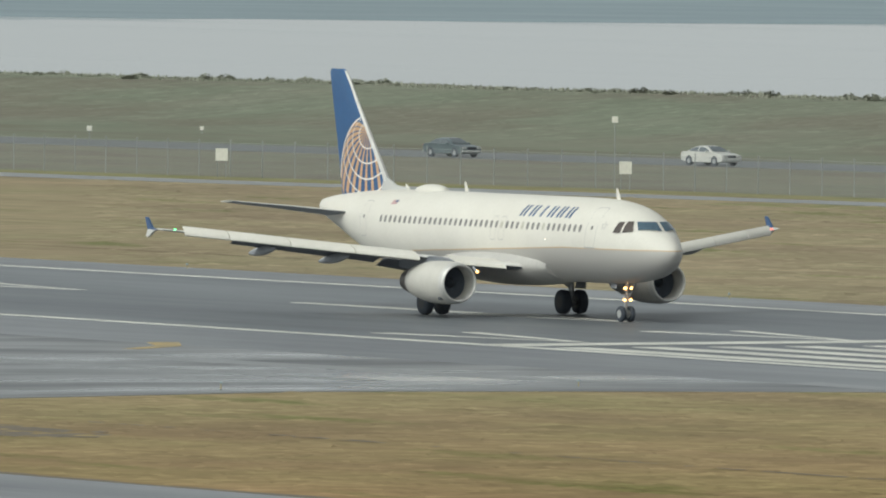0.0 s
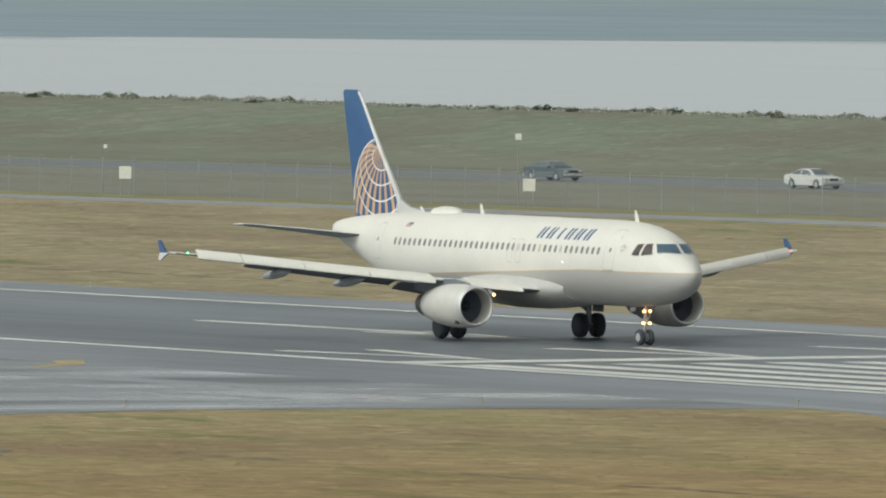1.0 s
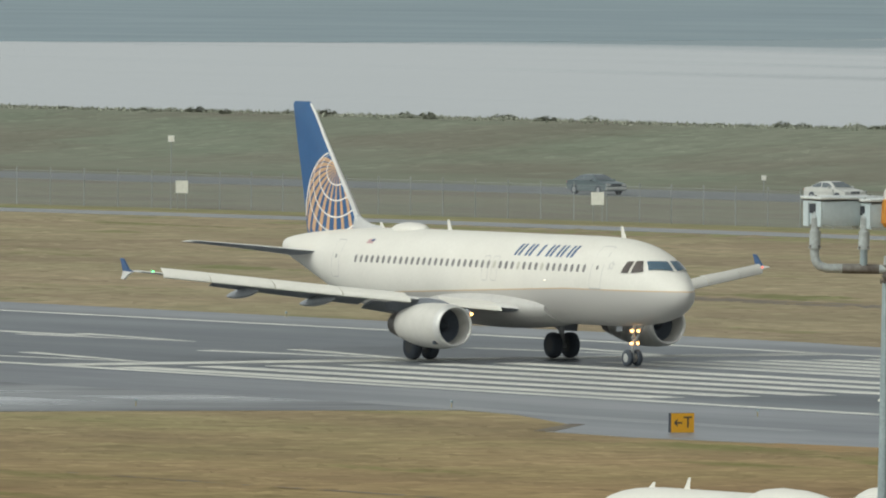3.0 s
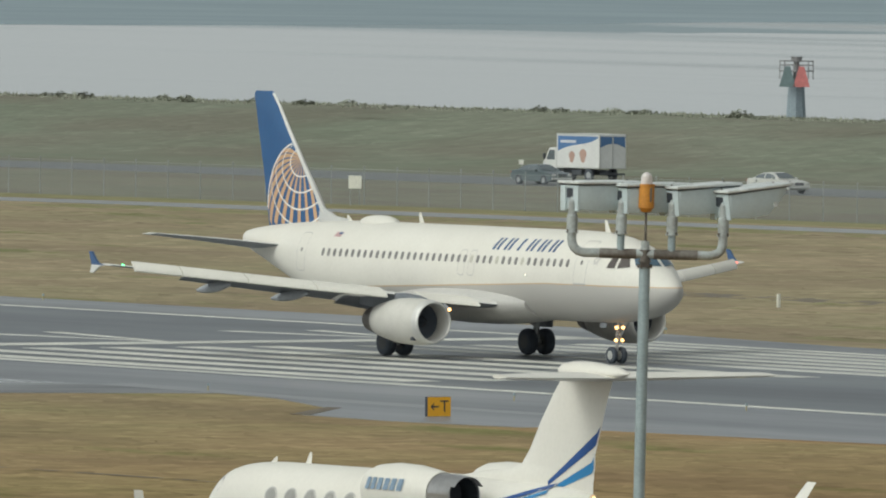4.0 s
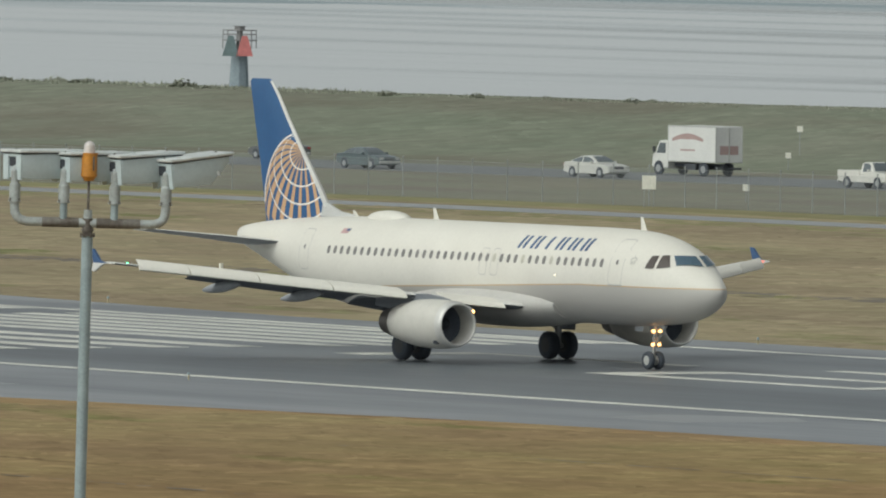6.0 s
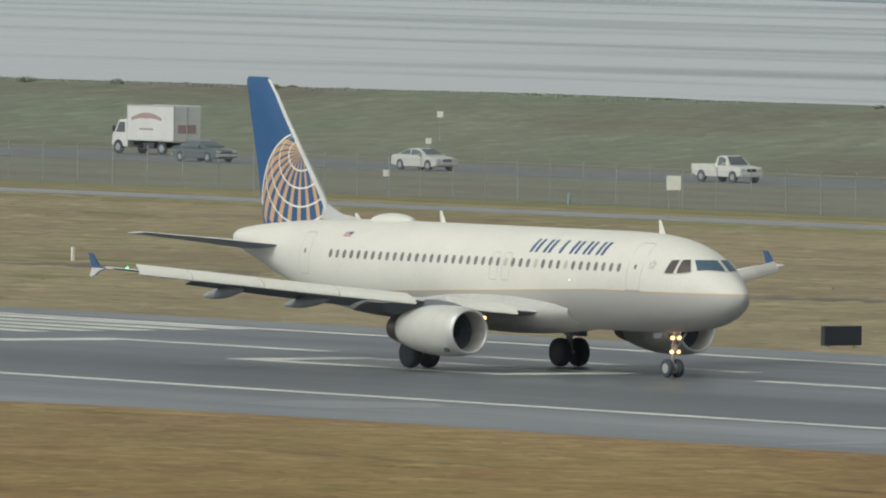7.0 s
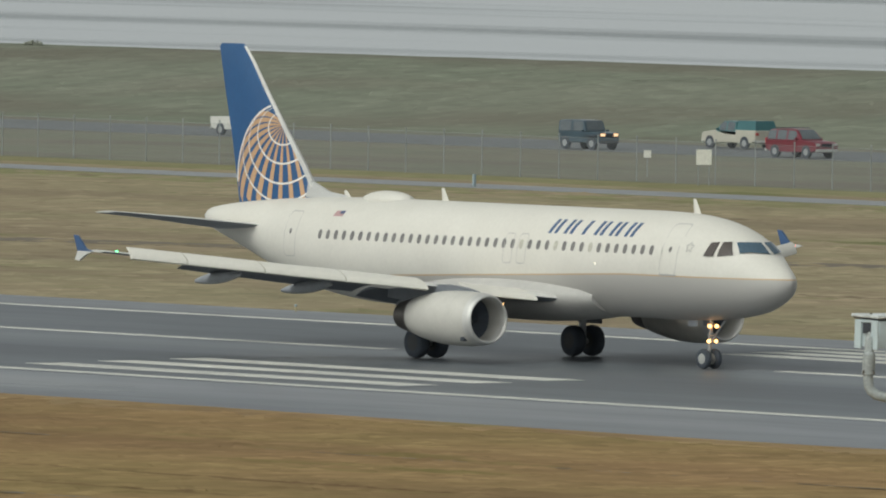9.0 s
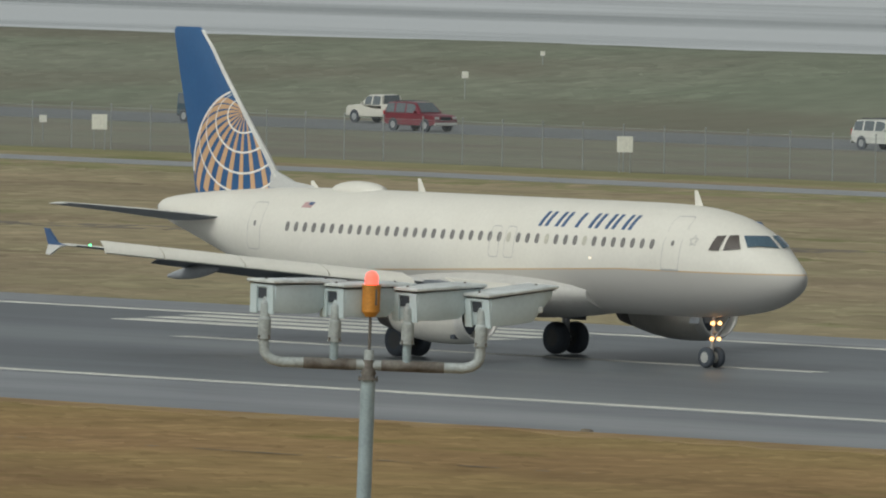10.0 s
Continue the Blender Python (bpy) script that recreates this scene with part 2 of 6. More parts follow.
def livery():
    """White upper body, gold cheat line, pale grey belly, split by height on the body."""
    m = M["white"].copy()
    m.name = "fuselage_livery"
    n, l = m.node_tree.nodes, m.node_tree.links
    b = n["Principled BSDF"]
    src = b.inputs["Base Color"].links[0].from_socket
    tc, sp = n.new("ShaderNodeTexCoord"), n.new("ShaderNodeSeparateXYZ")
    l.new(tc.outputs["Object"], sp.inputs["Vector"])
    aft, slope_ = n.new("ShaderNodeMath"), n.new("ShaderNodeMath")     # the line sinks slowly aft of the wing
    aft.operation, slope_.operation = "SUBTRACT", "MAXIMUM"
    aft.inputs[0].default_value, slope_.inputs[1].default_value = -2.9, 0.0
    l.new(sp.outputs["X"], aft.inputs[1])
    l.new(aft.outputs["Value"], slope_.inputs[0])
    level = n.new("ShaderNodeMath")
    level.operation = "MULTIPLY_ADD"
    level.inputs[1].default_value = 0.035
    l.new(slope_.outputs["Value"], level.inputs[0])
    l.new(sp.outputs["Z"], level.inputs[2])
    for edge, colour in ((3.54, (0.55, 0.40, 0.24)), (3.49, (0.455, 0.44, 0.412))):
        less = n.new("ShaderNodeMath")
        less.operation = "LESS_THAN"
        less.inputs[1].default_value = edge
        l.new(level.outputs["Value"], less.inputs[0])
        mx = n.new("ShaderNodeMix")
        mx.data_type = "RGBA"
        mx.inputs["B"].default_value = (*colour, 1)
        l.new(less.outputs["Value"], mx.inputs["Factor"])
        l.new(src, mx.inputs["A"])
        src = mx.outputs["Result"]
    l.new(src, b.inputs["Base Color"])
    return m


M["livery"] = livery()


def water_mat():
    m = bpy.data.materials.new("river_water")
    m.use_nodes = True
    n, l = m.node_tree.nodes, m.node_tree.links
    b = n["Principled BSDF"]
    b.inputs["Base Color"].default_value = (0.10, 0.115, 0.11, 1)
    b.inputs["IOR"].default_value = 1.33
    b.inputs["Specular Tint"].default_value = (0.96, 1.0, 0.965, 1)
    tc, mp = n.new("ShaderNodeTexCoord"), n.new("ShaderNodeMapping")
    mp.inputs["Rotation"].default_value = (0, 0, radians(-56))
    mp.inputs["Scale"].default_value = (0.0020, 0.0190, 1)
    nz = n.new("ShaderNodeTexNoise")
    nz.inputs["Scale"].default_value, nz.inputs["Detail"].default_value = 1.0, 4
    l.new(tc.outputs["Object"], mp.inputs["Vector"])
    l.new(mp.outputs["Vector"], nz.inputs["Vector"])
    mr = n.new("ShaderNodeMapRange")
    mr.inputs["From Min"].default_value, mr.inputs["From Max"].default_value = 0.47, 0.72
    mr.inputs["To Min"].default_value, mr.inputs["To Max"].default_value = 0.0, 0.10
    l.new(nz.outputs["Fac"], mr.inputs["Value"])
    # breezier eastwards, calm to the west
    turn, sp, breeze, mul = n.new("ShaderNodeMapping"), n.new("ShaderNodeSeparateXYZ"), n.new("ShaderNodeMapRange"), n.new("ShaderNodeMath")
    turn.inputs["Rotation"].default_value = (0, 0, radians(-56))
    breeze.inputs["From Min"].default_value, breeze.inputs["From Max"].default_value = -130, 60
    breeze.inputs["To Min"].default_value, breeze.inputs["To Max"].default_value = 0.35, 2.1
    mul.operation = "MULTIPLY"
    l.new(tc.outputs["Object"], turn.inputs["Vector"])
    l.new(turn.outputs["Vector"], sp.inputs["Vector"])
    l.new(sp.outputs["X"], breeze.inputs["Value"])
    l.new(mr.outputs["Result"], mul.inputs[0])
    l.new(breeze.outputs["Result"], mul.inputs[1])
    l.new(mul.outputs["Value"], b.inputs["Roughness"])
    rip = n.new("ShaderNodeTexNoise")
    rip.inputs["Scale"].default_value, rip.inputs["Detail"].default_value = 0.25, 3
    l.new(tc.outputs["Object"], rip.inputs["Vector"])
    st = n.new("ShaderNodeMapRange")
    st.inputs["From Min"].default_value, st.inputs["From Max"].default_value = 0.45, 0.70
    st.inputs["To Min"].default_value, st.inputs["To Max"].default_value = 0.0, 0.004
    l.new(nz.outputs["Fac"], st.inputs["Value"])
    bp = n.new("ShaderNodeBump")
    bp.inputs["Distance"].default_value = 0.3
    l.new(st.outputs["Result"], bp.inputs["Strength"])
    l.new(rip.outputs["Fac"], bp.inputs["Height"])
    l.new(bp.outputs["Normal"], b.inputs["Normal"])
    return m


M["water"] = water_mat()


def mesh_link_mat():
    """Chain link seen from afar: wire thinner than the eye resolves, a veil of steel over air."""
    m = mat("chain_link_wire", (0.46, 0.49, 0.50), 0.6, 0.1, scale=2, fine=9)
    n = m.node_tree.nodes
    n["Principled BSDF"].inputs["Alpha"].default_value = 0.10
    return m


M["link"] = mesh_link_mat()


# ---- mesh helpers ----
def part(name, bm, material, parent=None, label=""):
    me = bpy.data.meshes.new(name)
    bm.to_mesh(me)
    bm.free()
    for q in material if isinstance(material, (list, tuple)) else [material]:
        me.materials.append(q)
    ob = new(name, me)
    if parent:
        ob.parent = parent
    return tagged(ob, label)


def smooth(ob, angle=40):
    me = ob.data
    me.polygons.foreach_set("use_smooth", [True] * len(me.polygons))
    bm = bmesh.new()
    bm.from_mesh(me)
    for e in bm.edges:
        if len(e.link_faces) == 2 and e.calc_face_angle(0) > radians(angle):
            e.smooth = False
    bm.to_mesh(me)
    bm.free()
    return ob


def box(bm, c, size, m=None, bevel=0.0):
    r = bmesh.ops.create_cube(bm, size=1.0)
    vs = r["verts"]
    mm = Matrix.Translation(c) @ (m or Matrix()) @ Matrix.Diagonal((*size, 1))
    bmesh.ops.transform(bm, matrix=mm, verts=vs)
    if bevel:
        es = list({e for v in vs for e in v.link_edges})
        bmesh.ops.bevel(bm, geom=es, offset=bevel, segments=2, affect="EDGES", profile=0.5)
    return vs


def tube(bm, a, b, r1, r2=None, seg=12):
    a, b = Vector(a), Vector(b)
    r2 = r1 if r2 is None else r2
    q = (b - a).to_track_quat("Z", "Y").to_matrix().to_4x4()
    bmesh.ops.create_cone(bm, cap_ends=True, segments=seg, radius1=r1, radius2=r2, depth=(b - a).length,
                          matrix=Matrix.Translation((a + b) / 2) @ q)


def loft(bm, rings, cap=True, close=True):
    """Skin a row of rings with equal counts."""
    vv = [[bm.verts.new(p) for p in r] for r in rings]
    k = len(vv[0])
    for a, b in zip(vv, vv[1:]):
        for i in range(k if close else k - 1):
            j = (i + 1) % k
            bm.faces.new((a[i], a[j], b[j], b[i]))
    if cap:
        bm.faces.new(list(reversed(vv[0])))
        bm.faces.new(vv[-1])
    bmesh.ops.recalc_face_normals(bm, faces=bm.faces)
    return vv


def revolve(bm, profile, centre, axis="X", seg=32):
    """Profile rows (along, radius) turned round the x axis through centre."""
    rings = []
    for x, r in profile:
        rings.append([(centre[0] + x, centre[1] + r * math.cos(2 * math.pi * i / seg), centre[2] + r * math.sin(2 * math.pi * i / seg)) for i in range(seg)])
    return loft(bm, rings, cap=False)


def curve(rows, x):
    """Smooth (monotone) value of a table of (x, a, b, ...) at x."""
    xs = [r[0] for r in rows]
    if x <= xs[0]:
        return rows[0][1:]
    if x >= xs[-1]:
        return rows[-1][1:]
    i = max(k for k in range(len(xs) - 1) if xs[k] <= x)
    hgt = xs[i + 1] - xs[i]
    u = (x - xs[i]) / hgt
    out = []
    for c in range(1, len(rows[0])):
        d = [(rows[k + 1][c] - rows[k][c]) / (xs[k + 1] - xs[k]) for k in range(len(xs) - 1)]

        def slope(k):
            if k == 0:
                return d[0]
            if k == len(xs) - 1:
                return d[-1]
            return 0.0 if d[k - 1] * d[k] <= 0 else 2 * d[k - 1] * d[k] / (d[k - 1] + d[k])
        a, b, m0, m1 = rows[i][c], rows[i + 1][c], slope(i) * hgt, slope(i + 1) * hgt
        out.append((2 * u**3 - 3 * u**2 + 1) * a + (u**3 - 2 * u**2 + u) * m0 + (3 * u**2 - 2 * u**3) * b + (u**3 - u**2) * m1)
    return out


def slab(bm, pts, z0, z1):
    """A flat slab over a polygon in plan."""
    lo, hi = [bm.verts.new((x, y, z0)) for x, y in pts], [bm.verts.new((x, y, z1)) for x, y in pts]
    bm.faces.new(hi), bm.faces.new(list(reversed(lo)))
    for i in range(len(pts)):
        j = (i + 1) % len(pts)
        bm.faces.new((lo[i], lo[j], hi[j], hi[i]))
    bmesh.ops.recalc_face_normals(bm, faces=bm.faces)


def empty(name, label, category, group="", kind="", at=None):
    ob = new(name)
    if at:
        ob.matrix_basis = at
    return tagged(ob, label, category, group, kind)
movers = []
LANE = [(-2200, 470), (-1150, 596), (-1060, 608.5), (-1030, 613), (-900, 622.3), (-840, 625), (-750, 627.2), (-600, 628.5), (600, 629)]


def lane_y(x, rows=LANE):
    for (x0, y0), (x1, y1) in zip(rows, rows[1:]):
        if x <= x1:
            return y0 + (y1 - y0) * (x - x0) / (x1 - x0)
    return rows[-1][1]


FENCE = [(-1500, 452), (-1200, 512), (-1009, 549.5), (-968, 558.5), (-924, 565), (-838, 574.5), (-797, 575), (-707, 577.5), (-662, 577), (-300, 579)]
# ---- setting ----
CL = 391.2            # the runway's centreline, in Y
NEAR = [(-1500, 367.3), (-690, 367.2), (-640, 366.4), (-590, 365.2), (-540, 364.2), (-480, 363.9), (600, 364.0)]
FAR_EDGE = [(-1500, 412.4), (-700, 412.3), (-650, 411.3), (-600, 409.8), (-560, 409.2), (-480, 409.3), (600, 409.5)]
random.seed(11)


def setting(name, bm, material, label, category):
    ob = part(name, bm, material, None, label)
    return tagged(ob, category=category, kind="structure")


def grid_sheet(bm, xs, ys, height):
    rows = [[bm.verts.new((x, y, height(x, y))) for y in ys] for x in xs]
    for a, b in zip(rows, rows[1:]):
        for i in range(len(ys) - 1):
            bm.faces.new((a[i], b[i], b[i + 1], a[i + 1]))
    bmesh.ops.recalc_face_normals(bm, faces=bm.faces)


# one sheet: turf, the levee's slope and the river bed behind it
def crest_height(x):
    return min(max(3.35 + 0.0016 * (x + 1050), 2.6), 4.4) + 0.12 * noise.noise((x * 0.03, 0, 0)) + 0.05 * noise.noise((x * 0.2, 3, 0))


def ground_height(x, y):
    if y <= 646:
        return 0.0
    top = crest_height(x)
    if y <= 690:
        u = (y - 646) / 44
        return top * (u * u * (3 - 2 * u)) + 0.25 * noise.noise((x * 0.06, y * 0.08, 2)) * math.sin(u * math.pi)
    if y <= 695:
        return top
    return max(top - (y - 695) * 0.42, -6.0)


bm = bmesh.new()
xs = [-4600, -3000, -2000] + [-1500 + 4 * i for i in range(250)] + [-480, -300, 0, 600, 1500, 3000]
ys = [-3000, -800, 0, 200, 300, 356, 450] + list(range(500, 625, 5)) + [646, 651, 657, 663, 669, 675, 681, 686, 690, 695, 705, 720, 4700]
grid_sheet(bm, xs, ys, ground_height)
for f in bm.faces:
    mid = f.calc_center_median()
    f.material_index = 1 if mid.y > lane_y(mid.x) + 13 else 3 if mid.y > lane_y(mid.x, FENCE) - 3 else 2 if mid.y < 356 else 0
ground = setting("ground", bm, [M["turf"], M["levee_turf"], M["near_turf"], M["strip_turf"]], "dry tan and green airfield turf rising to a levee", "ground")
smooth(ground, 60)

bm = bmesh.new()
slab(bm, [(-4700, 712), (3000, 712), (3000, 4800), (-4700, 4800)], -3.2, -3.0)
water = setting("water", bm, M["water"], "calm grey river with darker wind streaks", "river")

# a wind-ruffled reach beyond the calm water, bluer sky reflection put into its colour
bm = bmesh.new()
way, side_ = Vector((math.sin(radians(-60)), math.cos(radians(-60)))), Vector((math.cos(radians(-60)), -math.sin(radians(-60))))
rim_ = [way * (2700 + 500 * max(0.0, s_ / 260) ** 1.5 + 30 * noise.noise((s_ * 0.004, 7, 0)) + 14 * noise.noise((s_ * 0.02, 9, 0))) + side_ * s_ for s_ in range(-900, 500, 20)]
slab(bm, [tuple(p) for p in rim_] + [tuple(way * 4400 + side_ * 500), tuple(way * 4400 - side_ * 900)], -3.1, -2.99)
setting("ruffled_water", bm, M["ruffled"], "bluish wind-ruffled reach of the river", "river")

# the wooded far shore, met only mirrored; its glowing colour holds the distance haze
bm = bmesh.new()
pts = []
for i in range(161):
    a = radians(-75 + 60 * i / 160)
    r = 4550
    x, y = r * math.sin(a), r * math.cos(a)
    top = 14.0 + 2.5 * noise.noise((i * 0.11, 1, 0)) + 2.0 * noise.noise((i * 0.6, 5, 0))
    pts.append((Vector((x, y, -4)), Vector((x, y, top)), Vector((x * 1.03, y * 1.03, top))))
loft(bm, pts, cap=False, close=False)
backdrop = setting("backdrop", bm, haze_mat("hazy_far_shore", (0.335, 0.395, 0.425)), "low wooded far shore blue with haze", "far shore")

# pavements
EDGE = [(-582, 350.5), (-571, 346.3), (-564, 340.8), (-556, 340.4), (-548, 342.0), (-535, 344.2), (-520, 347.3), (-505, 348.3), (-490, 347.8), (-470, 348.3), (-430, 347.2), (-380, 349), (600, 349)]
bm = bmesh.new()
slab(bm, [(x, y - 1.2) for x, y in NEAR] + [(x, y + 1.5) for x, y in reversed(FAR_EDGE)], -0.3, 0.030)
runway = setting("runway", bm, M["asphalt"], "dark damp asphalt runway with worn white markings", "runway")
bm = bmesh.new()
slab(bm, [(x, y + 1.5) for x, y in FAR_EDGE] + [(600, 416.6), (-640, 416.6), (-672, 420.9), (-1500, 421.2)], -0.3, 0.022)
setting("runway_shoulder", bm, M["shoulder"], "paler asphalt shoulder along the runway", "shoulder")
bm = bmesh.new()
slab(bm, [(-1500, 352), (-590, 352)] + EDGE + [(x, y - 1.2) for x, y in reversed(NEAR)], -0.3, 0.022)
setting("near_shoulder", bm, M["shoulder"], "paler asphalt shoulder on the taxiway side", "shoulder")
bm = bmesh.new()
slab(bm, [(-1500, 352), (-1500, 270.9), (-520, 270.9), (-540, 279), (-563, 287), (-588, 306), (-594, 326), (-592, 338), (-588, 352)], -0.3, 0.018)
setting("entry_taxiway", bm, M["concrete"], "damp grey entry taxiway with wet streaks", "taxiway")
bm = bmesh.new()
slab(bm, [(-1500, 238), (600, 238), (600, 270.9), (-1500, 270.9)], -0.3, 0.018)
setting("parallel_taxiway", bm, M["shoulder"], "grey asphalt parallel taxiway", "taxiway")
bm = bmesh.new()
slab(bm, [(-1500, 500), (-1300, 511), (-1015, 531.5), (-930, 547), (-840, 554.5), (-700, 557.5), (-400, 559), (600, 559), (600, 565), (-400, 565), (-700, 563.5), (-840, 560.5), (-930, 554), (-1015, 539), (-1300, 518), (-1500, 508)], -0.3, 0.03)
setting("perimeter_road", bm, M["pale_road"], "narrow pale wet perimeter road in the turf", "road")
bm = bmesh.new()
slab(bm, [(x, y - 2.4) for x, y in LANE] + [(x, y + 15) for x, y in reversed(LANE)], -0.3, 0.03)
setting("road", bm, M["road"], "grey two-way road at the levee's foot", "road")
bm = bmesh.new()
slab(bm, [(x, y - 8.5) for x, y in FENCE] + [(x, y - 1) for x, y in reversed(FENCE)], -0.2, 0.02)
setting("green_verge", bm, M["verge"], "greener grass verge before the fence", "grass verge")
bm = bmesh.new()
rim_ = [(-930, 546.5), (-840, 554), (-700, 557), (-400, 558.5), (0, 558.5)]
slab(bm, [(x, y - 8 - 3 * noise.noise((x * 0.01, 2, 0))) for x, y in rim_] + [(x, y) for x, y in reversed(rim_)], -0.2, 0.016)
setting("green_verge", bm, M["verge"], "greenish grass beside the perimeter road", "grass verge")
bm = bmesh.new()
slab(bm, [(-760, 459), (-690, 459.5), (-640, 463), (-570, 487), (-480, 497), (-380, 500), (-380, 505), (-480, 501.5), (-570, 492), (-640, 468.5), (-690, 464), (-760, 463)], -0.2, 0.02)
setting("soil_strip", bm, M["dirt"], "dark bare strip of soil across the turf", "soil strip")
bm = bmesh.new()
slab(bm, [(-571.2, 346.5), (-570.4, 346.7), (-563.4, 341.0), (-564.2, 340.5)], -0.2, 0.035)
setting("worn_verge", bm, M["dirt"], "small dark bare patch at the turf's corner", "soil patch")


# dead grass fringing the pavement's edge
bm = bmesh.new()
outer = []
for (x0, y0), (x1, y1) in zip(EDGE[4:-1], EDGE[5:]):
    x1 = min(x1, -330)
    k = max(int((x1 - x0) / 2.5), 1)
    outer += [(x0 + (x1 - x0) * i / k, y0 + (y1 - y0) * i / k) for i in range(k)]
ragged = [(x, y - max(0.3, 2.4 + 4.0 * noise.noise((x * 0.06, 1, 0)) + 2.6 * noise.noise((x * 0.33, 2, 0)))) for x, y in outer]
slab(bm, ragged + [(x, y + 0.1 + 0.3 * noise.noise((x * 0.5, 8, 0))) for x, y in reversed(outer)], -0.2, 0.028)
setting("grass_fringe", bm, M["fringe"], "orange-brown dead grass along the pavement's edge", "grass verge")


# runway markings, thin coats of paint
def stripe(name, pts, material="line", z=0.042):
    b = bmesh.new()
    slab(b, pts, 0.0, z)
    return part(name, b, M[material], runway)


def bar(name, x0, x1, y, w, material="line"):
    return stripe(name, [(x0, y - w / 2), (x1, y - w / 2), (x1, y + w / 2), (x0, y + w / 2)], material)


for rows in (NEAR, FAR_EDGE):
    stripe("edge_line", [(x, y - 0.45) for x, y in rows] + [(x, y + 0.45) for x, y in reversed(rows)])
for x in (-539, -478.4, -417.6, -356.8):
    bar("centreline_stripe", x, x + 36.6, CL, 0.8)
for k, y in enumerate((368.4, 372.4, 376.4, 380.5, 384.6, 388.6, 393.9, 396.9, 399.9, 402.8, 405.7, 408.6)):
    bar("threshold_stripe", -646, -599.3 - 0.25 * k, y, 1.75 if k < 6 else 1.4)
stripe("threshold_bar", [(-651.5, 366.9), (-648.5, 366.9), (-653.0, 411.2), (-656.0, 411.2)])
for y in (373.3, 387.8, 402.3):
    for sgn in (-1, 1):
        stripe("arrowhead", [(-653.0, y), (-654.5, y), (-668.5, y + 2.0 * sgn), (-668.5, y + 2.9 * sgn)])
for tip in (-682.0, -738.5):
    bar("arrow_shaft", tip - 34, tip - 11, 392.6, 0.9)
    for sgn in (-1, 1):
        stripe("arrowhead", [(tip, 392.6), (tip - 1.5, 392.6), (tip - 14, 392.6 + 1.3 * sgn), (tip - 14, 392.6 + 2.1 * sgn)])
for side in (-1, 1):
    for k in range(3):
        bar("touchdown_bar", -494.1 - 1.2 * k, -471.2 - 1.1 * k, 368.2 + 4.3 * k if side < 0 else 401.4 + 2.7 * k, 1.75 if side < 0 else 1.4)
# the designation: a letter L, then a 1 and a 0, to be read along the take-off run
bar("designation_stroke", -592.5, -574.8, 394.6, 0.9)
stripe("designation_stroke", [(-592.5, 388.0), (-590.0, 388.0), (-590.0, 394.1), (-592.5, 394.1)])
bar("designation_stroke", -566, -549.5, 385.0, 0.95)
bar("designation_stroke", -566, -549.5, 391.0, 0.95)
stripe("designation_stroke", [(-568, 384.5), (-565.9, 384.5), (-565.9, 391.5), (-568, 391.5)])
stripe("designation_stroke", [(-549.6, 384.5), (-547.8, 384.5), (-547.8, 391.5), (-549.6, 391.5)])
bar("designation_stroke", -568, -548.0, 397.2, 1.0)
stripe("taxi_line", [(-657.5, 352.6), (-652, 350.2), (-648.5, 346.6), (-647.7, 347.0), (-651.4, 351.2), (-657.2, 354.2)], "yellow_line", 0.03)

# ragged bare soil along the taxiway's edge and a worn patch in the turf
bm = bmesh.new()
edge_ = [(-640 + 2.0 * k, 271.0 + max(0.0, 0.55 + 0.9 * noise.noise((k * 0.35, 4, 0)))) for k in range(80)]
slab(bm, [(-640, 270.7)] + [(-482, 270.7)] + list(reversed(edge_)), -0.2, 0.02)
setting("soil_edge", bm, M["dirt"], "ragged dark soil along the taxiway's edge", "soil strip")
bm = bmesh.new()
slab(bm, [(-559 + (11 + 4 * noise.noise((k * 0.7, 3, 0))) * math.cos(k * math.pi / 18), 291.3 + (3.6 + 2.2 * noise.noise((k * 0.9, 6, 0))) * math.sin(k * math.pi / 18)) for k in range(36)], -0.2, 0.02)
setting("soil_patch", bm, M["dirt"], "dark bare patch in the turf", "soil patch")
# old wheel ruts along the turf, broken and ragged
for y0, x0, x1, wide, seed in ((299.7, -585, -395, 0.95, 3.0), (327.6, -500, -380, 0.5, 9.0)):
    bm = bmesh.new()
    last = None
    for k in range(int((x1 - x0) / 0.6)):
        x = x0 + 0.6 * k
        w = wide * (0.25 + 1.3 * noise.noise((x * 0.08, seed, 0)) + 1.2 * noise.noise((x * 0.9, seed, 1)))
        y = y0 + 0.9 * noise.noise((x * 0.03, seed, 2))
        now = (bm.verts.new((x, y - w / 2, 0.021)), bm.verts.new((x, y + w / 2, 0.021))) if w > 0.04 else None
        if last and now:
            bm.faces.new((last[0], now[0], now[1], last[1]))
        last = now
    for v in [v for v in bm.verts if not v.link_faces]:
        bm.verts.remove(v)
    bmesh.ops.recalc_face_normals(bm, faces=bm.faces)
    setting("wheel_rut", bm, M["dirt"], "ragged dark wheel rut in the dry turf", "wheel rut")
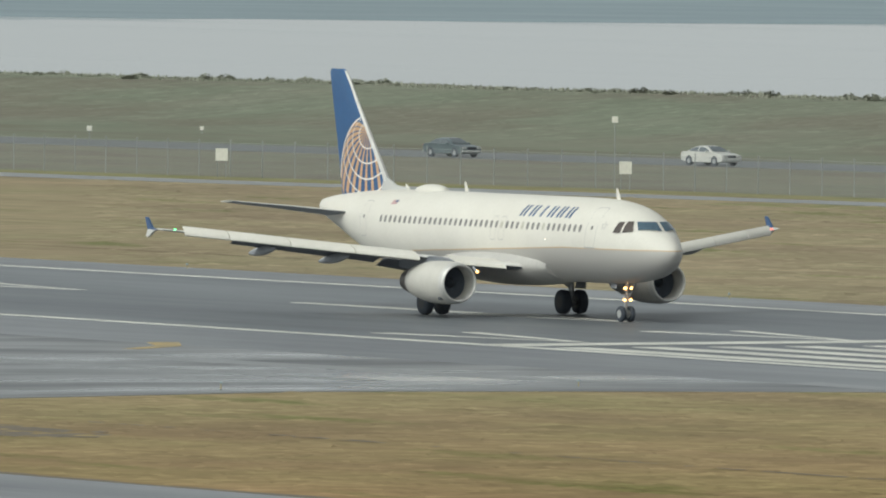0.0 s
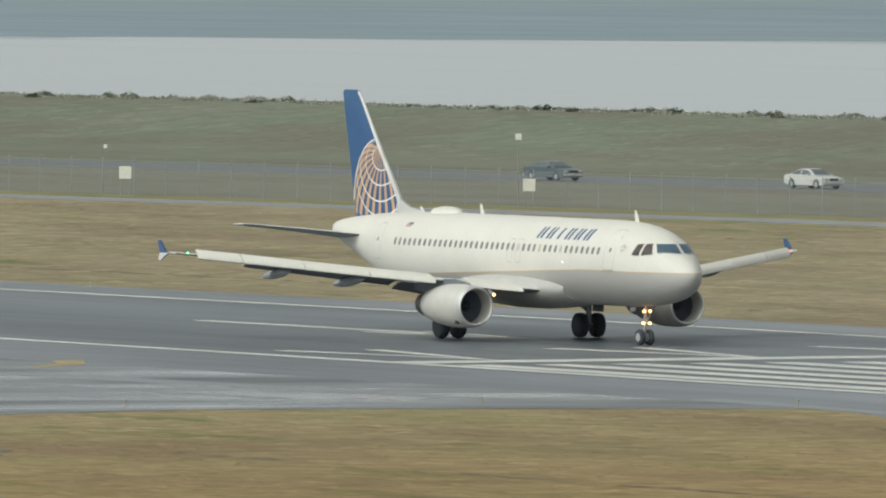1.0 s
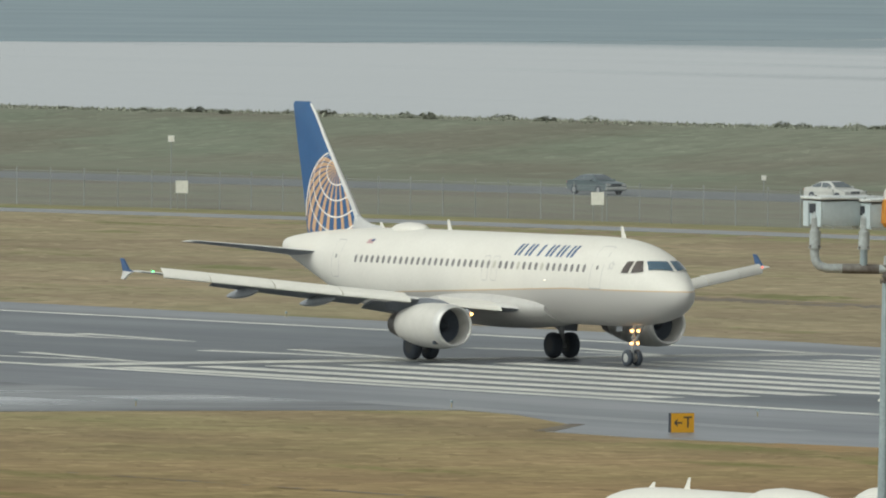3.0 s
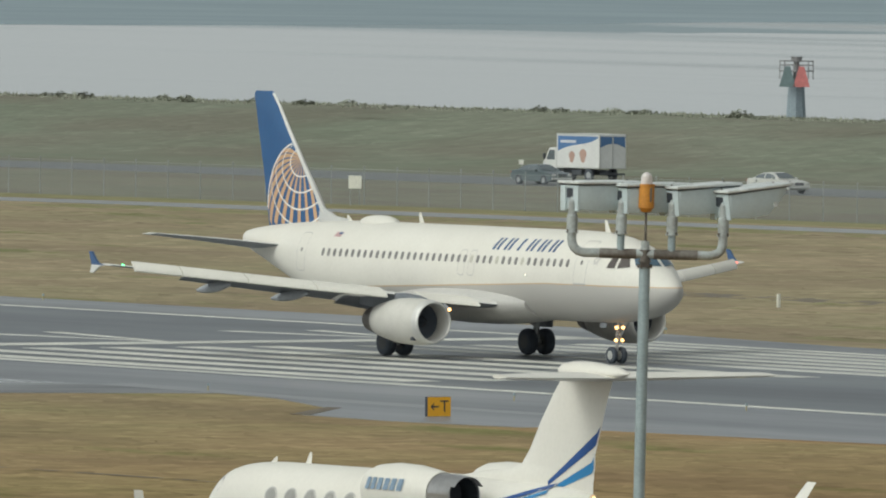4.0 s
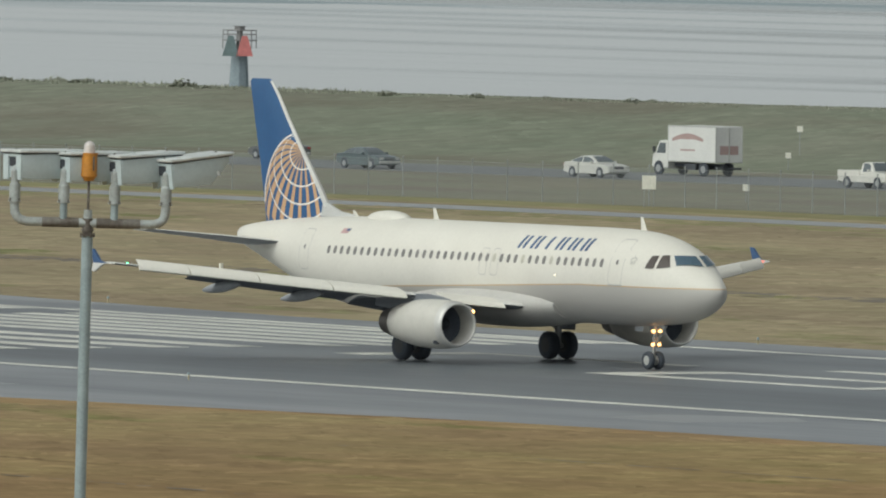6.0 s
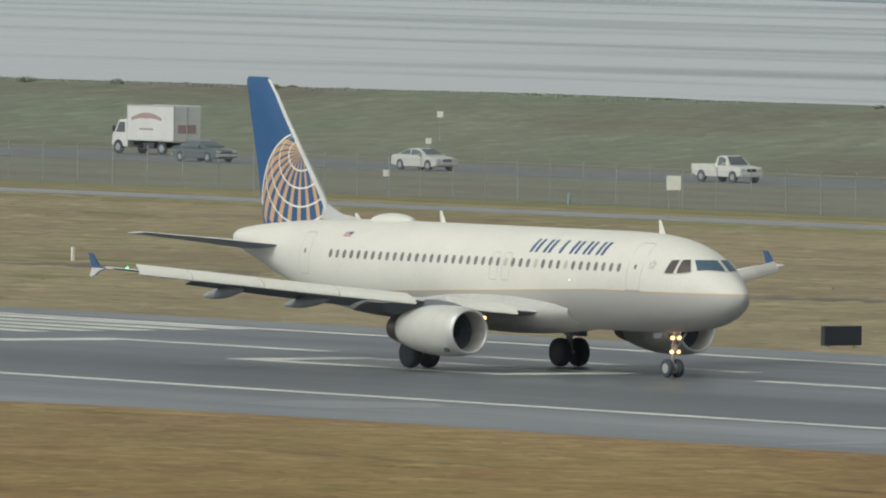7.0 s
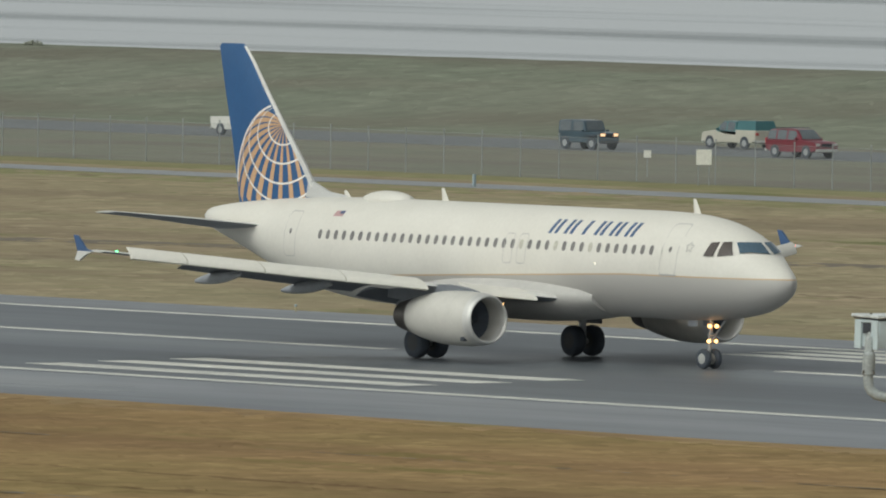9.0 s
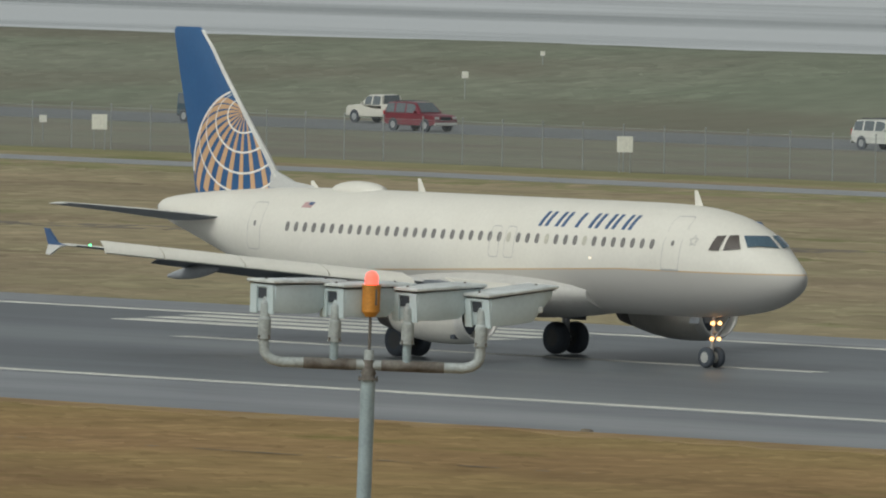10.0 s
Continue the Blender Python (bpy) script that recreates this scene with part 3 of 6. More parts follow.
# pale wet streaks on the pavement beside the runway
for pts in ([(-600, 352.5), (-578, 350.5), (-560, 350.2), (-560, 351.6), (-580, 352.2), (-600, 354.4)],
            [(-482.5, 350.8), (-476, 354.0), (-470, 354.6), (-470, 353.4), (-477, 352.6)],
            [(-640, 340), (-602, 343), (-602, 345.5), (-640, 343)], [(-485.4, 357.3), (-484.7, 359.6), (-478.9, 358.4), (-473.7, 357.2), (-475.0, 354.5), (-478.4, 354.4)], [(-481.2, 350.2), (-484.0, 356.0), (-481.6, 356.8), (-480.6, 350.4)], [(-523.0, 354.9), (-524.9, 358.9), (-520.5, 362.2), (-516.6, 360.1), (-517.2, 354.7)], [(-660, 330), (-606, 335), (-606, 336.6), (-660, 333)]):
    bm = bmesh.new()
    slab(bm, pts, -0.2, 0.028)
    setting("wet_streak", bm, M["pale_road"], "pale wet streak on the pavement", "wet patch")
# ---- the airliner: local x points ahead from the nose wheels' contact, y to its left ----
FUS = [  # aft of the nose, top, bottom, half width
    (0.12, 3.44, 3.30, 0.06), (0.24, 3.62, 3.04, 0.28), (0.45, 3.83, 2.82, 0.50), (0.84, 4.08, 2.59, 0.75), (1.30, 4.37, 2.39, 1.00),
    (1.85, 4.77, 2.20, 1.27), (2.6, 5.17, 2.05, 1.51), (3.5, 5.48, 1.94, 1.72), (4.6, 5.71, 1.86, 1.88), (6.0, 5.85, 1.81, 1.96),
    (8.0, 5.90, 1.80, 1.975), (23.5, 5.90, 1.80, 1.975), (25.5, 5.90, 1.86, 1.95), (28.0, 5.86, 2.10, 1.82), (30.5, 5.77, 2.62, 1.55),
    (32.5, 5.65, 3.24, 1.22), (34.5, 5.49, 3.88, 0.86), (35.7, 5.35, 4.24, 0.60), (36.3, 5.25, 4.45, 0.44), (36.62, 5.12, 4.66, 0.26), (36.72, 5.02, 4.78, 0.14)]


def fus_point(a, ang):
    """A point on the skin: a aft of the nose, ang from the keel over the right side (0 keel, 180 crown)."""
    top, bot, w = curve(FUS, a)
    zc = bot + (top - bot) * 0.49
    c, s_ = math.cos(ang), math.sin(ang)
    z = zc - c * (zc - bot) if c > 0 else zc - c * (top - zc)
    return Vector((5.07 - a, -w * s_, z))


def skin_at(a, z, side=-1, out=0.0):
    """The skin's point at height z on one side, out metres proud."""
    top, bot, w = curve(FUS, a)
    zc = bot + (top - bot) * 0.49
    h_ = (top - zc) if z > zc else (zc - bot)
    q = max(-0.999, min(0.999, (z - zc) / h_))
    y = w * math.sqrt(1 - q * q)
    nrm = Vector((0, y / max(w * w, 1e-4), (z - zc) / (h_ * h_))).normalized()
    return Vector((5.07 - a, side * (y + out * nrm.y), z + out * nrm.z))


def plate(name, outline, material, parent, side=-1, out=0.012, label=""):
    """A thin plate on the fuselage skin over an outline of (aft, height) points."""
    b = bmesh.new()
    hi = [b.verts.new(skin_at(a, z, side, out)) for a, z in outline]
    lo = [b.verts.new(skin_at(a, z, side, -0.03)) for a, z in outline]
    b.faces.new(hi)
    for i in range(len(hi)):
        j = (i + 1) % len(hi)
        b.faces.new((lo[i], lo[j], hi[j], hi[i]))
    bmesh.ops.recalc_face_normals(b, faces=b.faces)
    return part(name, b, material, parent, label)


def ring_outline(a, z, w, hgt, n=14, power=2.6):
    out = []
    for i in range(n):
        t = 2 * math.pi * i / n
        c, s_ = math.cos(t), math.sin(t)
        out.append((a + w / 2 * math.copysign(abs(c) ** (2 / power), c), z + hgt / 2 * math.copysign(abs(s_) ** (2 / power), s_)))
    return out


def frame_strip(name, pts, width, material, parent, side=-1, out=0.026):
    """A narrow closed seam along (aft, height) points on the skin."""
    b = bmesh.new()
    n = len(pts)
    ca, cz = sum(p[0] for p in pts) / n, sum(p[1] for p in pts) / n
    v1, v2 = [], []
    for a, z in pts:
        d = Vector((a - ca, z - cz))
        k = 1 - width / d.length
        v1.append(b.verts.new(skin_at(a, z, side, out)))
        v2.append(b.verts.new(skin_at(ca + d.x * k, cz + d.y * k, side, out)))
    for i in range(n):
        j = (i + 1) % n
        b.faces.new((v1[i], v1[j], v2[j], v2[i]))
    bmesh.ops.recalc_face_normals(b, faces=b.faces)
    return part(name, b, material, parent)


def foil(chord_front, chord, y, z, thick=0.12, droop=0.0, n=10, axis="y"):
    """An aerofoil ring: front edge at aft position chord_front."""
    pts = []
    for i in range(2 * n):
        u = i / n
        up = u <= 1
        x = (1 - math.cos(math.pi * (u if up else 2 - u))) / 2
        t = thick * chord * (1.48 * math.sqrt(max(x, 0)) * (1 - x) * 0.95 + 0.02 * (1 - x))
        off = (0.62 if up else -0.42) * t - droop * x * x * chord
        pts.append(Vector((5.07 - (chord_front + x * chord), y, z + off)) if axis == "y" else Vector((5.07 - (chord_front + x * chord), y + (0.5 if up else -0.5) * t, z)))
    return pts


def wing(plane, side):
    sg = side
    st = [(1.2, 11.4, 7.4, 2.35), (1.95, 11.85, 7.0, 2.45), (4.2, 13.2, 5.4, 2.68), (6.4, 14.5, 4.2, 2.92), (10.0, 16.7, 3.25, 3.30), (13.5, 18.65, 2.4, 3.69), (17.0, 20.62, 1.7, 4.07)]
    b = bmesh.new()
    loft(b, [foil(a, c * 0.80, sg * y, z, 0.145 if y < 3 else 0.12) for y, a, c, z in st])
    # downward faces get the darkened paint that carries their shade
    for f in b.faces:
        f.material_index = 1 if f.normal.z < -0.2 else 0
    w = smooth(part("wing", b, [M["wing"], M["wing_shaded"]], plane))
    # slats along the front edge, lowered for take-off
    for y0, y1 in ((2.75, 4.9), (6.35, 9.0), (9.05, 11.7), (11.75, 14.3), (14.35, 16.2)):
        b = bmesh.new()
        rings = []
        for y in (y0, (y0 + y1) / 2, y1):
            a, c, z = curve(st, y)
            fr = a - 0.22
            rings.append([Vector((5.07 - (fr + dx * c * 0.17), sg * y, z + dz)) for dx, dz in
                          ((0, -0.16), (0.05, -0.05), (0.25, 0.06), (0.6, 0.17), (1.05, 0.27), (1.05, 0.22), (0.55, 0.06), (0.35, -0.06), (0.25, -0.2))])
        loft(b, rings)
        smooth(part("slat", b, M["white"], w), 50)
    # flaps, slightly extended
    for y0, y1 in ((2.0, 6.3), (6.45, 13.2)):
        b = bmesh.new()
        rings = []
        for y in (y0, (y0 + y1) / 2, y1):
            a, c, z = curve(st, y)
            inner = y0 < 3
            rings.append([p + Vector((0, 0, -0.20 if inner else -0.10)) for p in foil(a + c * 0.76, c * 0.30, sg * y, z, 0.12, droop=0.28 if inner else 0.25)])
        loft(b, rings)
        smooth(part("flap", b, M["wing_shaded"], w))
    b = bmesh.new()
    loft(b, [foil(curve(st, y)[0] + curve(st, y)[1] * 0.78, curve(st, y)[1] * 0.22, sg * y, curve(st, y)[2], 0.10) for y in (13.3, 16.6)])
    smooth(part("aileron", b, M["wing"], w))
    # flap track fairings
    for y, ln in ((4.3, 3.6), (8.6, 3.2), (11.8, 2.9)):
        a, c, z = curve(st, y)
        b = bmesh.new()
        rings = []
        for k in range(9):
            u = k / 8
            r = 0.19 * math.sin(math.pi * min(max(u * 0.92 + 0.04, 0.02), 0.98)) ** 0.7
            cx, cz = 5.07 - (a + c * 0.42 + u * ln), z - 0.28 - 0.34 * u
            rings.append([(cx, sg * y + r * 0.75 * math.cos(t), cz + r * 1.25 * math.sin(t)) for t in [2 * math.pi * i / 10 for i in range(10)]])
        loft(b, rings)
        smooth(part("flap_fairing", b, M["wing_grey"], w), 60)
    # arrow-shaped tip fence
    b = bmesh.new()
    y = sg * 17.15
    prof = [(21.12, 4.05), (21.57, 4.16), (22.09, 4.64), (22.32, 4.66), (22.07, 4.06), (22.22, 3.72), (21.99, 3.68), (21.47, 3.96)]
    va, vb = [[b.verts.new((5.07 - a, yy, z)) for a, z in prof] for yy in (y - 0.05, y + 0.05)]
    for ring in (va, vb):
        b.faces.new(ring[:5])
        b.faces.new([ring[0]] + ring[4:])
    for i in range(8):
        b.faces.new((va[i], va[(i + 1) % 8], vb[(i + 1) % 8], vb[i]))
    for f in b.faces:
        f.material_index = 0 if f.calc_center_median().z > 4.09 else 1
    bmesh.ops.recalc_face_normals(b, faces=b.faces)
    part("wing_fence", b, [M["letter"], M["wing"]], w, "blue upper blade and white lower blade")
    b = bmesh.new()
    bmesh.ops.create_uvsphere(b, u_segments=10, v_segments=6, radius=0.055, matrix=Matrix.Translation((5.07 - 20.5, sg * 16.5, 4.06)))
    part("position_light", b, M["green_lamp" if side < 0 else "red_lamp"], w, "green position light" if side < 0 else "red position light")
    b = bmesh.new()
    bmesh.ops.create_uvsphere(b, u_segments=8, v_segments=6, radius=0.075, matrix=Matrix.Translation((5.07 - 12.6, sg * 4.1, 2.22)))
    part("landing_light", b, M["gear_lamp"], w, "small lit lamp under the wing root")
    b = bmesh.new()
    tube(b, (5.07 - 12.64, sg * 4.1, 2.22), (5.07 - 13.5, sg * 4.1, 2.62), 0.07, 0.10, 10)
    part("light_arm", b, M["wing_grey"], w)
    return w


def engine(plane, side):
    c = (5.07 - 11.3, side * 5.75, 1.70)
    b = bmesh.new()
    revolve(b, [(0.02, 0.88), (-0.10, 0.95), (-0.35, 1.00), (-0.9, 1.05), (-1.7, 1.06), (-2.6, 1.02), (-3.3, 0.93), (-3.9, 0.82), (-4.3, 0.73), (-4.3, 0.67), (-3.6, 0.69)], c, seg=40)
    e = smooth(part("engine", b, M["nacelle"], plane, "pale nacelle with a bare metal lip"), 50)
    b = bmesh.new()
    revolve(b, [(-0.34, 1.003), (-0.12, 0.965), (0.02, 0.905), (0.04, 0.865), (0.0, 0.83), (-0.12, 0.81), (-0.35, 0.80)], c, seg=40)
    smooth(part("inlet_lip", b, M["bare"], e, "bare polished inlet lip"), 80)
    b = bmesh.new()
    revolve(b, [(-0.30, 0.80), (-0.75, 0.81), (-1.15, 0.82)], c, seg=40)
    smooth(part("inlet_duct", b, M["nacelle"], e), 80)
    b = bmesh.new()
    for k in range(36):
        t = 2 * math.pi * k / 36
        m = Matrix.Translation((c[0] - 1.05, c[1], c[2])) @ Matrix.Rotation(t, 4, "X")
        vs = [b.verts.new(m @ Vector(p)) for p in ((0.06, -0.03, 0.26), (-0.06, 0.04, 0.26), (-0.16, 0.14, 0.81), (0.08, -0.09, 0.81))]
        b.faces.new(vs)
    revolve(b, [(-1.03, 0.82), (-1.06, 0.02)], c, seg=24)
    part("fan", b, M["fan"], e)
    b = bmesh.new()
    revolve(b, [(-0.62, 0.01), (-0.75, 0.13), (-1.0, 0.25), (-1.1, 0.28)], c, seg=20)
    smooth(part("spinner", b, M["dark"], e), 70)
    b = bmesh.new()
    revolve(b, [(-4.1, 0.73), (-4.8, 0.62), (-5.25, 0.52), (-5.25, 0.46), (-4.6, 0.48)], c, seg=32)
    revolve(b, [(-4.6, 0.48), (-5.4, 0.22), (-5.9, 0.03)], c, seg=20)
    smooth(part("exhaust_nozzle", b, M["hot"], e), 60)
    b = bmesh.new()
    rings = []
    for u, top, bot, w in ((0.6, 2.74, 2.62, 0.03), (1.4, 2.86, 2.6, 0.15), (2.6, 2.95, 2.5, 0.19), (4.2, 2.9, 2.2, 0.19), (6.2, 2.65, 2.35, 0.06)):
        x = c[0] - u
        rings.append([(x, c[1] - w, bot), (x, c[1] + w, bot), (x, c[1] + w, top), (x, c[1] - w, top)])
    loft(b, rings)
    part("pylon", b, M["wing_shaded"], e)
    b = bmesh.new()
    box(b, (c[0] - 0.62, c[1] + side * 0.66, 0.97), (0.26, 0.22, 0.20), bevel=0.03)
    part("vent_door", b, M["dark"], e)


def wheel(parent, c, r, w, hub="hub"):
    b = bmesh.new()
    prof = [(-w / 2, r * 0.55), (-w / 2, r * 0.8), (-w * 0.42, r * 0.94), (-w * 0.2, r), (w * 0.2, r), (w * 0.42, r * 0.94), (w / 2, r * 0.8), (w / 2, r * 0.55)]
    rings = [[(c[0] + q * math.cos(2 * math.pi * i / 28), c[1] + y, c[2] + q * math.sin(2 * math.pi * i / 28)) for i in range(28)] for y, q in prof]
    loft(b, rings)
    wob = smooth(part("wheel", b, M["tyre"], parent), 50)
    b = bmesh.new()
    prof = [(-w * 0.52, r * 0.2), (-w * 0.50, r * 0.54), (w * 0.50, r * 0.54), (w * 0.52, r * 0.2)]
    rings = [[(c[0] + q * math.cos(2 * math.pi * i / 20), c[1] + y, c[2] + q * math.sin(2 * math.pi * i / 20)) for i in range(20)] for y, q in prof]
    loft(b, rings)
    part("rim", b, M[hub], wob, "pale metal rim" if hub == "hub" else "metal rim darkened as if in shade")
    return wob


def airliner():
    plane = empty("airliner", "white twin-engined jet airliner with blue tail rolling on the runway", "airliner")
    # fuselage
    b = bmesh.new()
    st = [0.12, 0.16, 0.24, 0.33, 0.45, 0.6, 0.75, 1.0, 1.25, 1.5, 1.85, 2.2, 2.6, 3.0, 3.5, 4.0, 4.6, 5.3, 6, 7, 8] + [8 + 0.75 * i for i in range(1, 21)] + [23.5 + 0.7 * i for i in range(1, 18)] + [35.8, 36.3, 36.5, 36.62, 36.72]
    loft(b, [[fus_point(a, 2 * math.pi * i / 64) for i in range(64)] for a in st])
    body = smooth(part("fuselage", b, M["livery"], plane, "white over pale grey with a thin gold line"), 60)
    # belly fairing
    b = bmesh.new()
    rings = []
    for u in range(15):
        a = 10.2 + u * 0.78
        k = math.sin(math.pi * min(max((u + 0.25) / 14.5, 0), 1)) ** 0.55
        rings.append([(5.07 - a, (1.5 + 0.75 * k) * math.sin(t), 2.55 - (0.55 + 0.52 * k) * math.cos(t) * (1 if math.cos(t) > 0 else 0.9)) for t in [2 * math.pi * i / 32 for i in range(32)]])
    loft(b, rings)
    smooth(part("belly_fairing", b, M["fairing"], plane), 60)
    # cabin windows, both sides
    pitch = 0.533
    for side in (-1, 1):
        a, k = 27.1, 0
        while a > 6.2:
            shade = k in (24, 28, 32) if side < 0 else k % 9 == 4
            plate("cabin_window", ring_outline(a, 4.46, 0.22, 0.36), M["shade_down" if shade else "cabin_glass"], body, side)
            a -= pitch
            k += 1
        for da in (14.2, 15.05):
            frame_strip("exit_outline", ring_outline(da, 4.28, 0.56, 1.15, 20, 6), 0.03, M["seam"], body, side)
        for da, dz, wd, hg in ((5.25, 4.50, 0.92, 1.95), (29.2, 4.42, 0.86, 1.75)):
            frame_strip("door_outline", ring_outline(da, dz, wd, hg, 28, 8), 0.028, M["seam"], body, side)
            plate("door_window", ring_outline(da, 4.52, 0.14, 0.2), M["cabin_glass"], body, side)
        plate("door_sill", [(5.72, 3.52), (4.82, 3.52), (4.82, 3.58), (5.72, 3.58)], M["strut"], body, side)
        # title: plain leaning blue bars
        for i in range(6):
            for u, wd in ((0.0, 0.17), (0.36, 0.17)) if i != 2 else ((0.18, 0.17),):
                a0, z0, z1 = 12.9 - i * 0.93 - u, 4.92, 5.44
                if side > 0:
                    a0 = 7.0 + (12.9 - a0)
                lean = 0.14 if side < 0 else -0.14
                plate("title_bar", [(a0 - k * wd - lean * (z - z0) / 0.52, z) for k, z in ((0, z0), (1, z0), (1, 5.1), (1, 5.28), (1, z1), (0, z1), (0, 5.28), (0, 5.1))], M["letter"], body, side, 0.016)
        # small emblem and flag
        frame_strip("star_emblem", [(4.25 + r * math.sin(k * math.pi / 5), 4.62 + r * math.cos(k * math.pi / 5)) for k, r in enumerate((0.22, 0.12) * 5)], 0.04, M["seam"], body, side)
        plate("small_flag", [(26.72, 5.17), (26.15, 5.17), (26.1, 5.37), (26.67, 5.37)], M["flag_red"], body, side, 0.012, "small faded red and white flag")
        plate("flag_corner", [(26.40, 5.27), (26.13, 5.27), (26.1, 5.37), (26.37, 5.37)], M["letter"], body, side, 0.018)
        # cockpit side panes: corners (aft, height) low rear, low front, high front, high rear
        for quad in (((3.47, 4.31), (3.03, 4.31), (3.03, 4.84), (3.36, 4.82)), ((2.86, 4.31), (2.24, 4.38), (2.60, 4.86), (2.90, 4.85))):
            b = bmesh.new()
            rows = []
            for v in range(7):
                k = v / 6
                p, q = Vector(quad[0]).lerp(Vector(quad[3]), k), Vector(quad[1]).lerp(Vector(quad[2]), k)
                rows.append([b.verts.new(skin_at(*p.lerp(q, u / 6), side, 0.035)) for u in range(7)])
            for p, q in zip(rows, rows[1:]):
                for u in range(6):
                    b.faces.new((p[u], p[u + 1], q[u + 1], q[u]))
            bmesh.ops.recalc_face_normals(b, faces=b.faces)
            part("cockpit_window", b, M["cockpit_side"], body, "brownish side pane")
    # windscreen: panes laid across the sloping nose
    def nose_pt(a, y, out):
        top, bot, w = curve(FUS, a)
        zc = bot + (top - bot) * 0.49
        q = max(0.0, 1 - (y / w) ** 2)
        return Vector((5.07 - a + out, y, zc + (top - zc) * math.sqrt(q) + out))
    for sgn in (-1, 1):
        b = bmesh.new()
        lo_in, lo_out, hi_out, hi_in = Vector((1.36, 0.07)), Vector((2.06, 1.00)), Vector((2.46, 0.83)), Vector((1.97, 0.05))
        grid = []
        for u in range(8):
            p, q = lo_in.lerp(lo_out, u / 7), hi_in.lerp(hi_out, u / 7)
            col = []
            for v in range(7):
                a, y = p.lerp(q, v / 6)
                a -= 0.10 * math.sin(math.pi * u / 7)     # the panes follow the round of the nose
                col.append(b.verts.new(nose_pt(a, sgn * y, 0.03) + Vector((0, sgn * 0.02, 0))))
            grid.append(col)
        for p, q in zip(grid, grid[1:]):
            for v in range(6):
                b.faces.new((p[v], q[v], q[v + 1], p[v + 1]))
        bmesh.ops.recalc_face_normals(b, faces=b.faces)
        for f in b.faces:
            if f.normal.z < 0:
                f.normal_flip()
        part("windscreen", b, M["cockpit_glass"], body, "dark blue windscreen pane")
    # fin with dorsal fillet
    b = bmesh.new()
    finst = [(5.35, 29.4, 5.28), (6.3, 29.92, 4.96), (8.0, 31.35, 3.89), (9.9, 32.95, 2.79), (11.55, 34.33, 1.80), (11.70, 34.55, 1.45)]
    loft(b, [foil(a, c, 0.0, z, 0.11, axis="z") for z, a, c in finst])
    fin = smooth(part("fin", b, M["blue"], plane, "blue fin with gold and white curved bands"))
    b = bmesh.new()
    loft(b, [[(5.07 - 27.7, -0.03, 5.88), (5.07 - 27.7, 0.03, 5.88), (5.07 - 27.7, 0.03, 5.92), (5.07 - 27.7, -0.03, 5.92)],
             [(5.07 - 28.9, -0.10, 5.8), (5.07 - 28.9, 0.10, 5.8), (5.07 - 28.9, 0.05, 6.05), (5.07 - 28.9, -0.05, 6.05)],
             [(5.07 - 30.2, -0.16, 5.8), (5.07 - 30.2, 0.16, 5.8), (5.07 - 30.2, 0.06, 6.50), (5.07 - 30.2, -0.06, 6.50)]])
    part("dorsal_fillet", b, M["dorsal"], fin, "pale grey dorsal fillet")

    def fin_edge(z):
        rows = [(z_, a, c) for z_, a, c in finst]
        return curve(rows, z)

    def fin_pt(a, z, sgn, out):
        fa, fc = fin_edge(z)
        x = min(max((a - fa) / fc, 0.0), 1.0)
        t = 0.11 * fc * (1.48 * math.sqrt(x) * (1 - x) * 0.95 + 0.02 * (1 - x))
        return Vector((5.07 - a, sgn * (0.5 * t + out), z))

    # white front edge
    b = bmesh.new()
    loft(b, [[(5.07 - (fin_edge(z)[0] - 0.03), 0.0, z), (5.07 - (fin_edge(z)[0] + 0.07), 0.02 + 0.032 * fin_edge(z)[1], z), (5.07 - (fin_edge(z)[0] + 0.07), -0.02 - 0.032 * fin_edge(z)[1], z)] for z in (6.2, 7.0, 8.0, 9.0, 10.0, 11.0, 11.6)])
    part("leading_edge", b, M["wing"], fin, "pale grey leading edge")
    # globe: gold meridians fanning from a pole near the front edge, white parallels and rim
    RAD, CA, CZ, TILT = 3.0, 31.8, 6.41, radians(45.5)
    pd = Vector((0.0, 1.0))
    pole = Vector((pd.x * math.sin(TILT), pd.y * math.sin(TILT), math.cos(TILT)))
    down = Vector((-pd.x * math.cos(TILT), -pd.y * math.cos(TILT), math.sin(TILT)))
    rear = Vector((pd.y, -pd.x, 0.0))

    def globe(lat, lon):
        v = pole * math.cos(lat) + (down * math.cos(lon) + rear * math.sin(lon)) * math.sin(lat)
        return CA + RAD * v.x, CZ + RAD * v.y, v.z

    def globe_quads(name, rows, material, sgn, out):
        """Strips of quads between two edges of (lat, lon), cut off at the fin's edges and at the limb."""
        b = bmesh.new()
        last = None
        for pair in rows:
            now = []
            for lat, lon in pair:
                a, z, front = globe(lat, lon)
                fa, fc = fin_edge(max(z, 5.5))
                ok = front > -0.02 and fa - 0.05 < a < fa + fc and z > 5.40
                now.append((Vector((min(max(a, fa + 0.10), fa + fc - 0.03), max(z, 5.45))), ok))
            if last and all(k[1] for k in now + last):
                q = [fin_pt(k.x, k.y, sgn, out) for k in (last[0][0], last[1][0], now[1][0], now[0][0])]
                b.faces.new([b.verts.new(p) for p in q])
            last = now
        bmesh.ops.remove_doubles(b, verts=b.verts, dist=0.001)
        if b.faces:
            return part(name, b, material, fin)
        b.free()

